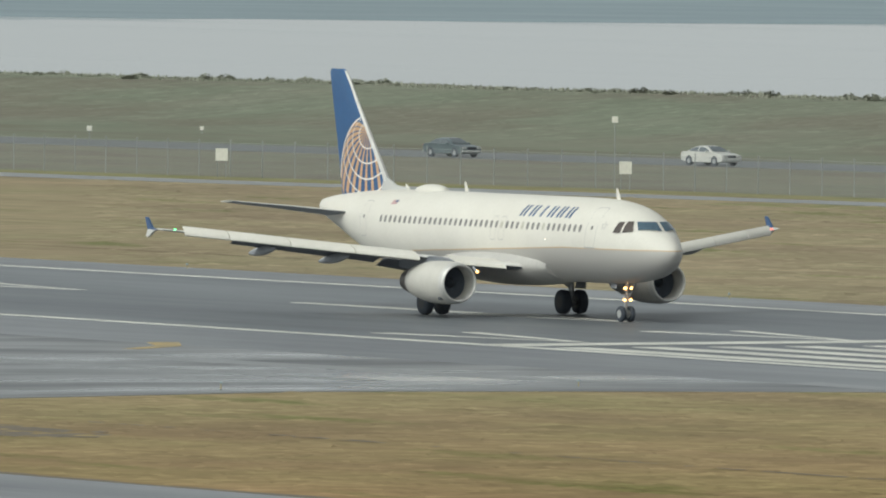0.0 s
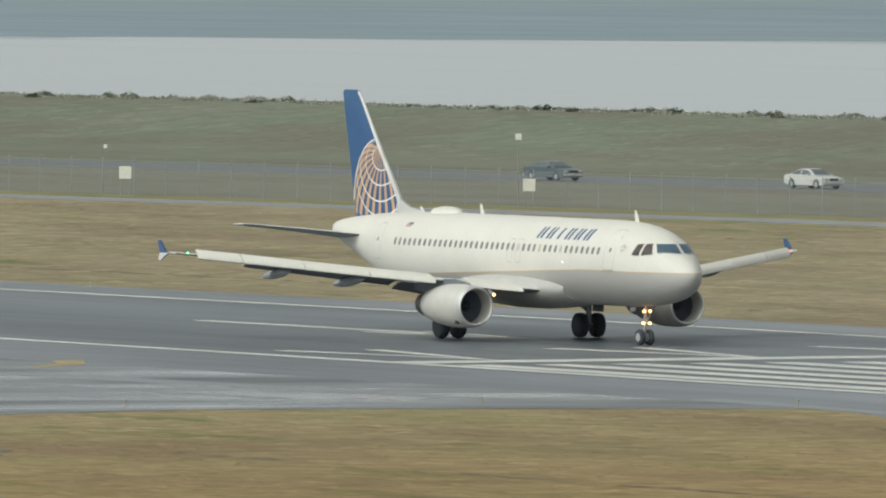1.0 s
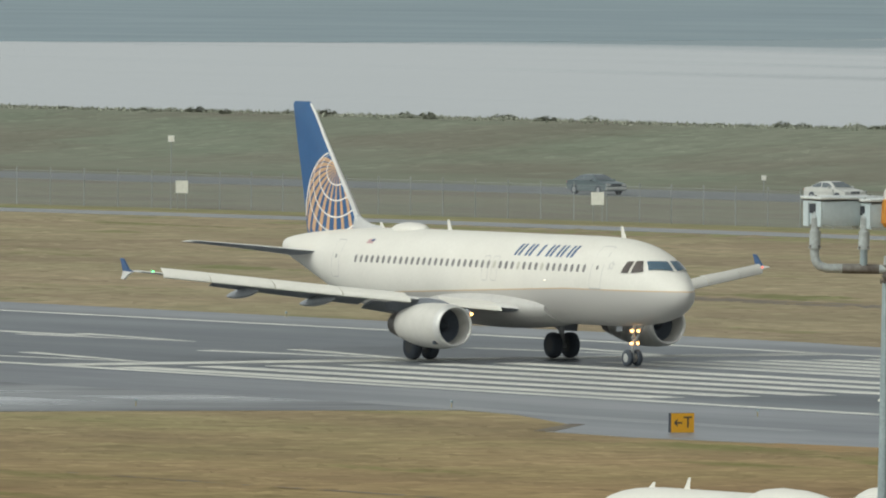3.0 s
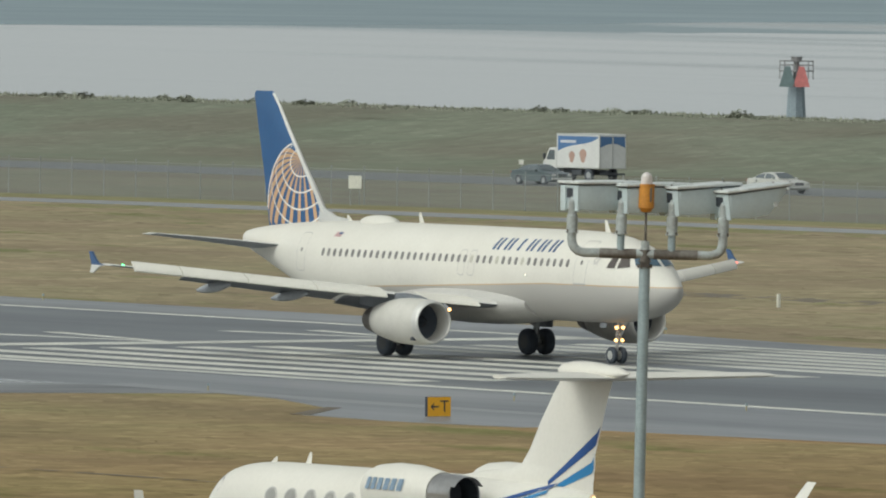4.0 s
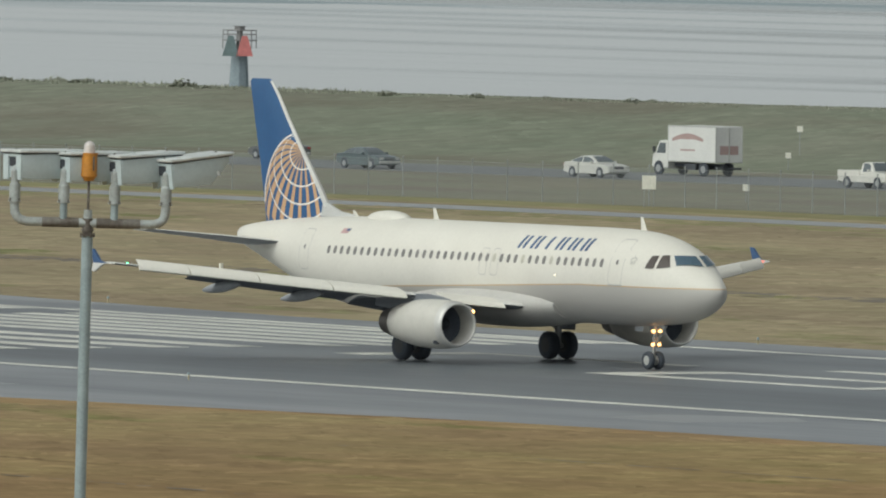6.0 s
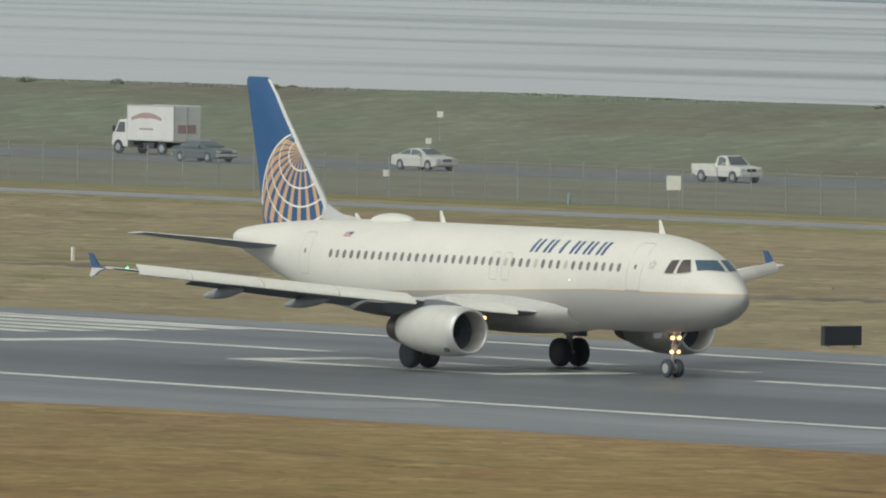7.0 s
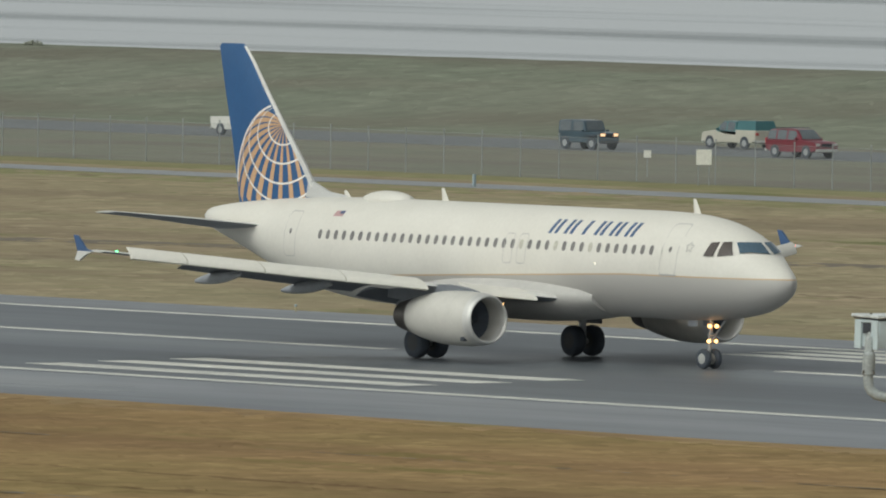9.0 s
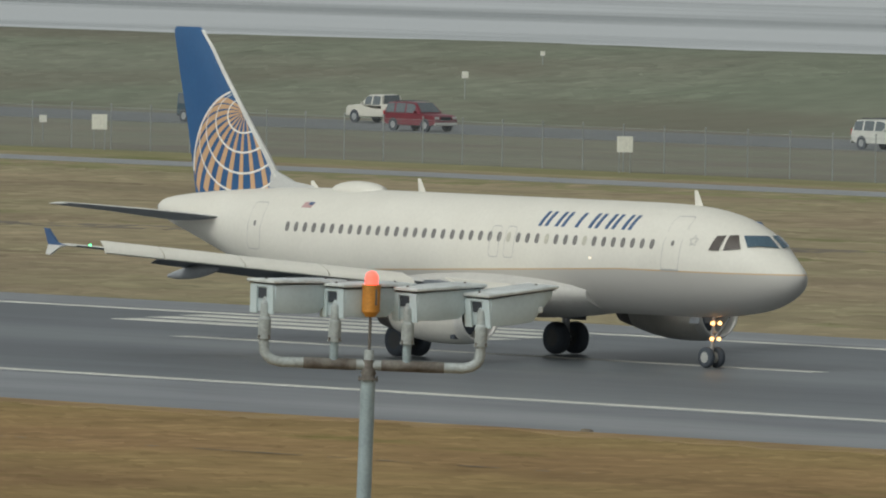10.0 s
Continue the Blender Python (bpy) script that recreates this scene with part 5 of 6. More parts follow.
        hd = smooth(part("lamp_head", b, M["box_grey"], m), 35)
        b = bmesh.new()
        box(b, R_ @ Vector((0.385, 0, 0.308)), (0.86, 0.53, 0.034), turn_, 0.012)
        smooth(part("lid", b, M["lid_grey"], hd, "weathered lid"), 35)
        b = bmesh.new()
        box(b, R_ @ Vector((0.385, 0, 0.284)), (0.80, 0.488, 0.012), turn_)
        part("gasket", b, M["dark"], hd, "dark rubber gasket under the lid")
        b = bmesh.new()
        box(b, R_ @ Vector((-0.004, 0.0, 0.185)), (0.02, 0.15, 0.105), turn_)
        part("socket", b, M["dark"], hd)
        for k in (-1, 1):
            b = bmesh.new()
            box(b, R_ @ Vector((-0.012, k * 0.160, 0.125)), (0.024, 0.125, 0.290), turn_, 0.006)
            part("hinge_plate", b, M["box_grey"], hd)
        b = bmesh.new()
        box(b, R_ @ Vector((-0.010, 0.0, 0.258)), (0.020, 0.20, 0.028), turn_, 0.005)
        part("lintel_plate", b, M["box_grey"], hd)
        b = bmesh.new()
        box(b, R_ @ Vector((0.60, -0.215, 0.10)), (0.05, 0.03, 0.06), turn_, 0.008)
        part("latch", b, M["lid_grey"], hd)
        for x_ in (0.03, 0.72):
            b = bmesh.new()
            tube(b, R_ @ Vector((x_, 0.0, 0.322)), R_ @ Vector((x_, 0.0, 0.338)), 0.016, 0.013, 8)
            part("lid_screw", b, M["rust"], hd)
    # beacon on its rod
    b = bmesh.new()
    tube(b, (0, 0, top + 0.14), (0, 0, top + 0.50), 0.016, 0.016, 10)
    part("rod", b, M["rust"], m)
    b = bmesh.new()
    tube(b, (0, -0.02, top + 0.48), (0, -0.02, top + 0.53), 0.05, 0.085, 16)
    tube(b, (0, -0.02, top + 0.53), (0, -0.02, top + 0.78), 0.092, 0.092, 18)
    tube(b, (0, -0.02, top + 0.78), (0, -0.02, top + 0.80), 0.10, 0.10, 18)
    bx = smooth(part("beacon_housing", b, M["amber"], m, "amber weathered beacon housing"), 40)
    b = bmesh.new()
    box(b, (0.05, -0.115, top + 0.68), (0.02, 0.02, 0.16))
    part("clasp", b, M["rust"], bx)
    b = bmesh.new()
    tube(b, (0, -0.02, top + 0.80), (0, -0.02, top + 0.87), 0.068, 0.066, 18)
    bmesh.ops.create_uvsphere(b, u_segments=16, v_segments=8, radius=0.066, matrix=Matrix.Translation((0, -0.02, top + 0.87)))
    smooth(part("beacon_dome", b, M["beacon" if lit else "dome_clear"], bx, "lit red beacon" if lit else "unlit pale beacon"), 60)
    return m


mast(-157.98, 100.05, 17.32, False)
mast(-124.97, 104.65, 15.62, True, 1.25, 4, 1.15, 1.3)
# ---- signs, markers, fence ----
def face_box(name, label, category, x, y, size, material, group="", lift=0.12, turn=0):
    """A small sign box on two short legs."""
    o = empty(name, label, category, group, at=pose(x, y, 0, 0, 0, turn))
    b = bmesh.new()
    box(b, (0, 0, lift + size[2] / 2), size, None, 0.02)
    part("board", b, material, o)
    for k in (-1, 1):
        b = bmesh.new()
        tube(b, (0, k * size[1] * 0.35, 0), (0, k * size[1] * 0.35, lift + 0.02), 0.03)
        part("leg", b, M["chain"], o)
    return o


def text_mesh(chars, size, m, material, parent, name):
    cu = bpy.data.curves.new("lettering", "FONT")
    cu.body, cu.size, cu.align_x, cu.align_y, cu.extrude = chars, size, "CENTER", "CENTER", 0.006
    tmp = bpy.data.objects.new("lettering", cu)
    scene.collection.objects.link(tmp)
    me = bpy.data.meshes.new_from_object(tmp.evaluated_get(bpy.context.evaluated_depsgraph_get()))
    bpy.data.objects.remove(tmp)
    b = bmesh.new()
    b.from_mesh(me)
    bmesh.ops.transform(b, matrix=m, verts=b.verts)
    return part(name, b, material, parent)


TOWARD_X = Matrix(((0, 0, 1, 0), (1, 0, 0, 0), (0, 1, 0, 0), (0, 0, 0, 1)))   # lettering that faces +X
ts = face_box("taxiway_sign", "yellow taxiway sign with a black arrow and letter", "airfield sign", -559.2, 344.4, (0.20, 1.10, 0.80), M["black"], lift=0.06)
b = bmesh.new()
box(b, (0.103, 0, 0.46), (0.012, 1.08, 0.78))
fc = part("sign_face", b, M["sign_yellow"], ts)
text_mesh("T", 0.66, Matrix.Translation((0.112, 0.24, 0.46)) @ TOWARD_X, M["black"], fc, "letter")
b = bmesh.new()
box(b, (0.112, -0.20, 0.46), (0.008, 0.34, 0.06))
for k in (-1, 1):
    vs = [b.verts.new((0.115, yy, zz)) for yy, zz in ((-0.42, 0.46), (-0.27, 0.46 + k * 0.13), (-0.21, 0.46 + k * 0.13), (-0.34, 0.46))]
    b.faces.new(vs)
part("arrow", b, M["black"], fc)

ds = face_box("distance_sign", "black runway distance sign with a white figure one", "airfield sign", -604.6, 429.3, (0.55, 0.95, 1.20), M["black"], lift=0.05)
text_mesh("1", 1.35, Matrix.Translation((0.283, -0.08, 0.65)) @ TOWARD_X, M["sign_white"], ds, "figure")
bs = face_box("blank_sign", "blank dark sign board standing in the turf", "airfield sign", -575.1, 421.6, (0.30, 2.0, 0.85), M["black"])
M["pale_yellow"] = mat("faded_yellow_paint", (0.42, 0.36, 0.20), 0.6, scale=2, fine=9)
ys = face_box("yellow_marker", "small yellow marker board with grey boxes", "airfield sign", -739.4, 484.9, (0.2, 0.62, 0.55), M["pale_yellow"], lift=0.25)
b = bmesh.new()
box(b, (0, -0.75, 0.75), (0.3, 0.4, 0.25), Matrix.Rotation(0.3, 4, "X"), 0.03)
box(b, (0, 0.15, 0.98), (0.25, 0.3, 0.22), None, 0.03)
tube(b, (0, -0.75, 0), (0, -0.75, 0.7), 0.04)
part("light_unit", b, M["galv"], ys)

# white square boards along the fence
for x, y, z in ((-1008.6, 546.8, 1.62), (-967.5, 555.8, 1.55), (-923.9, 562.4, 1.58), (-838.0, 571.8, 1.56), (-798.0, 572.4, 1.63), (-710.2, 574.9, 1.61), (-664.8, 574.4, 1.58)):
    o = empty("fence_board", "plain white square board on the chain-link fence", "sign board", "boards along the fence", at=pose(x, y, 0, 0, 0, 55))
    b = bmesh.new()
    box(b, (0, 0, z), (0.86, 0.03, 0.86), None, 0.006)
    part("board", b, M["sign_white"], o)
    for k in (-1, 1):
        b = bmesh.new()
        tube(b, (k * 0.3, 0.04, 0), (k * 0.3, 0.04, z + 0.45), 0.025, 0.025, 8)
        part("stake", b, M["chain"], o)

# small marker boards on poles, by the fence and up the levee
for x, y, z, s_ in ((-967.6, 555.0, 4.83, 0.42), (-851.6, 588.5, 0.92, 0.42), (-948.5, 660, 2.71, 0.42), (-935.5, 650, 1.12, 0.40), (-727.8, 585, 1.32, 0.42), (-779.2, 660, 2.52, 0.42),
                    (-1128.4, 600, 1.3, 0.40), (-1176.0, 635.7, 0.45, 0.30), (-790.5, 676, 3.6, 0.30), (-1002.1, 624, 1.32, 0.34), (-731, 668, 1.95, 0.3)):
    g = ground_height(x, y)
    o = empty("pole_marker", "small pale board on a thin steel pole in the grass", "marker", "markers on poles", at=pose(x, y, g, 0, 0, 55))
    b = bmesh.new()
    tube(b, (0, 0, -0.1), (0, 0, z - g + s_ / 2), 0.03, 0.03, 8)
    part("pole", b, M["chain"], o)
    b = bmesh.new()
    box(b, (0, -0.04, z - g), (s_, 0.03, s_), None, 0.005)
    part("board", b, M["sign_white"], o)

# white marker posts in the turf
for x, y in ((-700.8, 451.9), (-703.2, 466.4), (-710.8, 559.1), (-810.1, 573.3)):
    o = empty("marker_post", "short white marker post in the dry turf", "marker post", "posts in the turf", at=pose(x, y, 0))
    b = bmesh.new()
    box(b, (0, 0, 0.35), (0.16, 0.16, 0.70), None, 0.02)
    part("post", b, M["galv" if y > 500 else "sign_white"], o)

# runway edge lights
def edge_light(x, y):
    o = empty("edge_light", "small runway edge light on a short stem", "edge light", "lights along the runway", at=pose(x, y, 0.02))
    b = bmesh.new()
    tube(b, (0, 0, -0.02), (0, 0, 0.22), 0.03, 0.03, 8)
    part("stem", b, M["pale_yellow"], o)
    b = bmesh.new()
    tube(b, (0, 0, 0.22), (0, 0, 0.26), 0.06, 0.065, 12)
    bmesh.ops.create_uvsphere(b, u_segments=10, v_segments=6, radius=0.06, matrix=Matrix.Translation((0, 0, 0.27)))
    part("lens", b, M["galv"], o)


for x in (-777, -719, -660, -600, -540, -480):
    edge_light(x, 419.2 if x < -650 else 415.4)
for x, y in ((-597, 340.8), (-597.5, 324), (-576.4, 358.7), (-563.1, 361.6), (-590.6, 352.4)):
    edge_light(x, y)

# chain-link fence
fence = empty("fence", "galvanised chain-link fence on steel posts", "fence")


def fence_at(x):
    return lane_y(x, FENCE)


b = bmesh.new()
loft(b, [[(x, fence_at(x), 0.02), (x, fence_at(x), 2.35)] for x in [-1500 + 10 * k for k in range(93)]], cap=False, close=False)
part("chain_link", b, M["link"], fence, "thin wire chain link")
b = bmesh.new()
loft(b, [[(x, fence_at(x) - 0.02, 2.36), (x, fence_at(x) + 0.02, 2.36), (x, fence_at(x) + 0.02, 2.375), (x, fence_at(x) - 0.02, 2.375)] for x in [-1500 + 10 * k for k in range(93)]])
part("top_rail", b, M["chain"], fence)
b = bmesh.new()
tube(b, (0, 0, 0), (0, 0, 2.5), 0.030, 0.030, 8)
bmesh.ops.create_uvsphere(b, u_segments=8, v_segments=5, radius=0.06, matrix=Matrix.Translation((0, 0, 2.52)))
post0 = part("post", b, M["chain"], fence)
post0.location = (-600, fence_at(-600), 0)
for k in range(1, 210):
    x = -600 - 3.4 * k
    o = new("post", post0.data)
    o.parent, o.location = fence, (x, fence_at(x), 0)

# river beacon tower
tw = empty("river_beacon", "blue-grey river beacon tower with red and green day boards", "beacon tower", at=pose(-1176.2, 760, -4, 0, 0, 57))
b = bmesh.new()
tube(b, (0, 0, 0), (0, 0, 8.6), 1.15, 0.68, 8)
part("tower", b, mat("tower_blue_grey", (0.27, 0.325, 0.355), 0.7, scale=1, fine=5), tw)
b = bmesh.new()
tube(b, (0, 0, 9.55), (0, 0, 9.65), 1.5, 1.5, 8)
for k in range(8):
    t = 2 * math.pi * k / 8
    tube(b, (1.42 * math.cos(t), 1.42 * math.sin(t), 8.9), (1.42 * math.cos(t), 1.42 * math.sin(t), 10.5), 0.045, 0.045, 6)
for z in (10.1, 10.45):
    for k in range(8):
        t, u = 2 * math.pi * k / 8, 2 * math.pi * (k + 1) / 8
        tube(b, (1.42 * math.cos(t), 1.42 * math.sin(t), z), (1.42 * math.cos(u), 1.42 * math.sin(u), z), 0.04, 0.04, 6)
tube(b, (0, 0, 8.6), (0, 0, 10.4), 0.3, 0.25, 8)
tube(b, (0, 0, 10.4), (0, 0, 10.75), 0.5, 0.45, 10)
tube(b, (0, 0, 10.75), (0, 0, 10.82), 0.55, 0.55, 10)
part("gallery", b, mat("tower_rust_grey", (0.24, 0.235, 0.235), 0.7, scale=1, fine=5), tw)
for dx, key, lab in ((0.45, (0.60, 0.20, 0.19), "red triangular day board"), (-0.75, (0.17, 0.23, 0.235), "dark green triangular day board")):
    b = bmesh.new()
    for yy in (-1.52, -1.46):
        b.faces.new([b.verts.new((dx + a, yy, z)) for a, z in ((-0.72, 8.25), (0.72, 8.25), (0.22, 10.0), (-0.22, 10.0))])
    va, vb = list(b.verts)[:4], list(b.verts)[4:]
    for i in range(4):
        b.faces.new((va[i], va[(i + 1) % 4], vb[(i + 1) % 4], vb[i]))
    bmesh.ops.recalc_face_normals(b, faces=b.faces)
    part("day_board", b, mat("day_board_paint", key, 0.6, scale=1, fine=5), tw, lab)
# a dark clod at the turf's edge
clod = empty("clod", "dark clod of turf at the pavement's edge", "clod", at=pose(-405.0, 348.4, 0.02))
b = bmesh.new()
bmesh.ops.create_icosphere(b, subdivisions=3, radius=0.24)
for v in b.verts:
    v.co += v.normal * 0.14 * noise.noise(v.co * 3.0)
    v.co.z = max(v.co.z * 0.42, -0.02)
part("lump", b, M["dirt"], clod)
# ---- road vehicles: local x ahead, origin on the road under the middle ----
def paint(name, rgb):
    return mat(name, rgb, 0.3, 0.0, other=[c * 0.9 for c in rgb], scale=1.0, fine=6, spread=0.04, coat=0.4)


M["car_rim"] = mat("car_rim", (0.36, 0.37, 0.37), 0.4, 0.2, scale=6, fine=25)
M["car_glass"] = mat("car_glass", (0.13, 0.15, 0.16), 0.12, scale=2, fine=9)
M["car_trim"] = mat("car_trim", (0.062, 0.068, 0.076), 0.6, scale=2, fine=9)
M["tail_red"] = mat("tail_lamp_red", (0.45, 0.04, 0.04), 0.3, scale=2, fine=9)
M["lamp_clear"] = mat("lamp_clear", (0.55, 0.55, 0.52), 0.2, scale=2, fine=9)


def shell(bm, prof, w, round_=0.10):
    """A body from its side outline, with softened flanks."""
    cx = sum(p[0] for p in prof) / len(prof)
    cz = sum(p[1] for p in prof) / len(prof)
    rings = []
    for y, k in ((-w / 2, 0.93), (-w / 2 + round_ * 0.4, 0.975), (-w / 2 + round_, 1.0), (w / 2 - round_, 1.0), (w / 2 - round_ * 0.4, 0.975), (w / 2, 0.93)):
        rings.append([(cx + (x - cx) * (1 - (1 - k) * 0.35), y, cz + (z - cz) * k) for x, z in prof])
    loft(bm, rings)


def cabin(v, paint_, x0, x1, x2, x3, z0, z1, w, wt, pillars):
    """Roof and glazing: foot from x0 to x3, roof from x1 to x2 (rear to front), with a bowed roof line."""
    rows = [(x0, z0 + 0.02), (x0 + 0.55 * (x1 - x0), z0 + 0.60 * (z1 - z0)), (x1, z1 - 0.045), ((x1 + x2) / 2, z1), (x2, z1 - 0.04), (x2 + 0.5 * (x3 - x2), z0 + 0.58 * (z1 - z0)), (x3, z0 + 0.02)]

    def roof(x):
        return curve(rows, x)[0]

    def half(z):
        return w / 2 + (wt / 2 - w / 2) * (z - z0) / (z1 - z0)
    xs_ = [x0 + (x1 - x0) * i / 6 for i in range(6)] + [x1 + (x2 - x1) * i / 8 for i in range(9)] + [x2 + (x3 - x2) * i / 6 for i in range(1, 7)]
    b = bmesh.new()
    rings = []
    for x in xs_:
        zr = roof(x)
        lo = max(z0 + 0.01, zr - 0.06)
        rings.append([(x, -half(z0), z0), (x, -half(lo), lo), (x, -half(zr) + 0.12, zr), (x, half(zr) - 0.12, zr), (x, half(lo), lo), (x, half(z0), z0)])
    loft(b, rings)
    cab = smooth(part("cabin", b, paint_, v), 35)
    for s_ in (-1, 1):
        for u0, u1 in pillars:
            xa, xb = x0 + (x3 - x0) * u0, x0 + (x3 - x0) * u1
            top = [(xa + (xb - xa) * i / 8, roof(xa + (xb - xa) * i / 8) - 0.085) for i in range(9)]
            top = [(x, z) for x, z in top if z > z0 + 0.10]
            outline = [(top[0][0], z0 + 0.05)] + top + [(top[-1][0], z0 + 0.05)]
            b = bmesh.new()
            b.faces.new([b.verts.new((x, s_ * (half(z) + 0.014), z)) for x, z in outline])
            part("side_window", b, M["car_glass"], cab)
    for xa, xb, nm in ((x3, x2, "windscreen"), (x0, x1, "rear_window")):
        b = bmesh.new()
        strip = []
        for i in range(7):
            k = 0.08 + 0.84 * i / 6
            x = xa + (xb - xa) * k
            z = roof(x)
            off = 0.014 if xa == x3 else -0.014
            strip.append([b.verts.new((x + off, sg * (half(z) - 0.13), z + 0.012)) for sg in (-1, 1)])
        for p, q in zip(strip, strip[1:]):
            b.faces.new((p[0], p[1], q[1], q[0]))
        bmesh.ops.recalc_face_normals(b, faces=b.faces)
        part(nm, b, M["car_glass"], cab)
    return cab


def road_wheels(v, xs, w, r):
    for x in xs:
        for s_ in (-1, 1):
            b = bmesh.new()
            tube(b, (x, s_ * (w / 2 - 0.02), r + 0.02), (x, s_ * (w / 2 + 0.006), r + 0.02), r * 1.10, r * 1.10, 24)
            part("wheel_arch", b, M["car_trim"], v)
            b = bmesh.new()
            prof = [(-0.11, r * 0.6), (-0.11, r * 0.92), (-0.07, r), (0.07, r), (0.11, r * 0.92), (0.11, r * 0.6)]
            loft(b, [[(x + q * math.cos(2 * math.pi * i / 22), s_ * (w / 2 - 0.09) + y, r + q * math.sin(2 * math.pi * i / 22)) for i in range(22)] for y, q in prof])
            wh = smooth(part("wheel", b, M["tyre"], v), 50)
            b = bmesh.new()
            tube(b, (x, s_ * (w / 2 - 0.05), r), (x, s_ * (w / 2 + 0.03), r), r * 0.64, r * 0.56, 16)
            part("rim", b, M["car_rim"], wh)


def lamps(v, xf, xr, zf, zr, w, lit=False, tall=0.16, red=True):
    for s_ in (-1, 1):
        b = bmesh.new()
        box(b, (xf, s_ * (w / 2 - 0.24), zf), (0.08, 0.34, 0.16), None, 0.03)
        part("headlight", b, M["car_lamp" if lit else "lamp_clear"], v, "lit headlight" if lit else "clear headlight")
        b = bmesh.new()
        box(b, (xr, s_ * (w / 2 - 0.16), zr), (0.08, 0.26, tall), None, 0.03)
        part("tail_light", b, M["tail_red"], v, "red tail light")
    b = bmesh.new()
    box(b, (xf + 0.01, 0, zf - 0.03), (0.06, w * 0.42, 0.20), None, 0.02)
    part("grille", b, M["car_trim"], v)
    for x in (xf - 0.02, xr):
        b = bmesh.new()
        box(b, (x, 0, 0.47), (0.16, w * 0.96, 0.20), None, 0.05)
        part("bumper", b, M["car_trim"] if lit else M["lamp_clear"], v)


def mirrors(v, paint_, x, w, z):
    for s_ in (-1, 1):
        b = bmesh.new()
        box(b, (x, s_ * (w / 2 + 0.09), z), (0.12, 0.18, 0.13), None, 0.03)
        part("mirror", b, paint_, v)


def sedan(name, label, rgb):
    v, p = empty(name, label, "car", "vehicles on the road"), paint(name + "_paint", rgb)
    b = bmesh.new()
    shell(b, [(-2.40, 0.36), (-2.48, 0.52), (-2.50, 0.80), (-2.44, 0.96), (-2.25, 1.03), (-1.7, 1.06), (-0.5, 1.04), (0.6, 1.01), (1.1, 0.98), (1.7, 0.92), (2.15, 0.84), (2.38, 0.73), (2.46, 0.56), (2.40, 0.32), (1.9, 0.24), (-1.9, 0.24)], 1.88, 0.16)
    smooth(part("body", b, p, v), 35)
    cabin(v, p, -2.05, -0.95, 0.12, 1.12, 0.98, 1.47, 1.74, 1.30, ((0.16, 0.47), (0.50, 0.88)))
    road_wheels(v, (-1.5, 1.5), 1.88, 0.34)
    lamps(v, 2.42, -2.47, 0.72, 0.86, 1.88)
    mirrors(v, p, 0.7, 1.88, 1.05)
    return v


def pickup(name, label, rgb, cap=None, crew=False):
    v, p = empty(name, label, "pickup truck", "vehicles on the road"), paint(name + "_paint", rgb)
    b = bmesh.new()
    shell(b, [(-2.62, 0.55), (-2.65, 0.80), (-2.6, 0.86), (0.2, 0.90), (1.1, 1.10), (1.35, 1.13), (2.35, 1.02), (2.5, 0.85), (2.52, 0.48), (2.0, 0.36), (-2.3, 0.40)], 1.88)
    body = smooth(part("body", b, p, v), 35)
    front = -0.75 if crew else -0.25
    for s_ in (-1, 1):
        b = bmesh.new()
        box(b, ((-2.63 + front) / 2, s_ * 0.90, 0.98), (2.63 + front, 0.09, 0.40), None, 0.03)
        part("bed_wall", b, p, v)
    b = bmesh.new()
    box(b, (-2.60, 0, 0.96), (0.08, 1.72, 0.42), None, 0.03)
    part("tailgate", b, p, v)
    if cap:
        b = bmesh.new()
        q = paint(name + "_cap", cap)
        loft(b, [[(-2.6, -0.88, 1.14), (front - 0.02, -0.88, 1.14), (front - 0.02, 0.88, 1.14), (-2.6, 0.88, 1.14)],
                 [(-2.45, -0.72, 1.76), (front - 0.02, -0.72, 1.76), (front - 0.02, 0.72, 1.76), (-2.45, 0.72, 1.76)]])
        part("bed_cap", b, q, v, "teal bed cap")
        p = q
    cabin(v, p, front, front + 0.12, 0.62, 1.22, 1.06, 1.74, 1.74, 1.42, ((0.10, 0.44), (0.5, 0.80)) if crew else ((0.18, 0.72),))
    road_wheels(v, (-1.6, 1.68), 1.88, 0.37)
    lamps(v, 2.48, -2.64, 0.85, 0.95, 1.88)
    mirrors(v, p, 0.85, 1.88, 1.2)
    return v


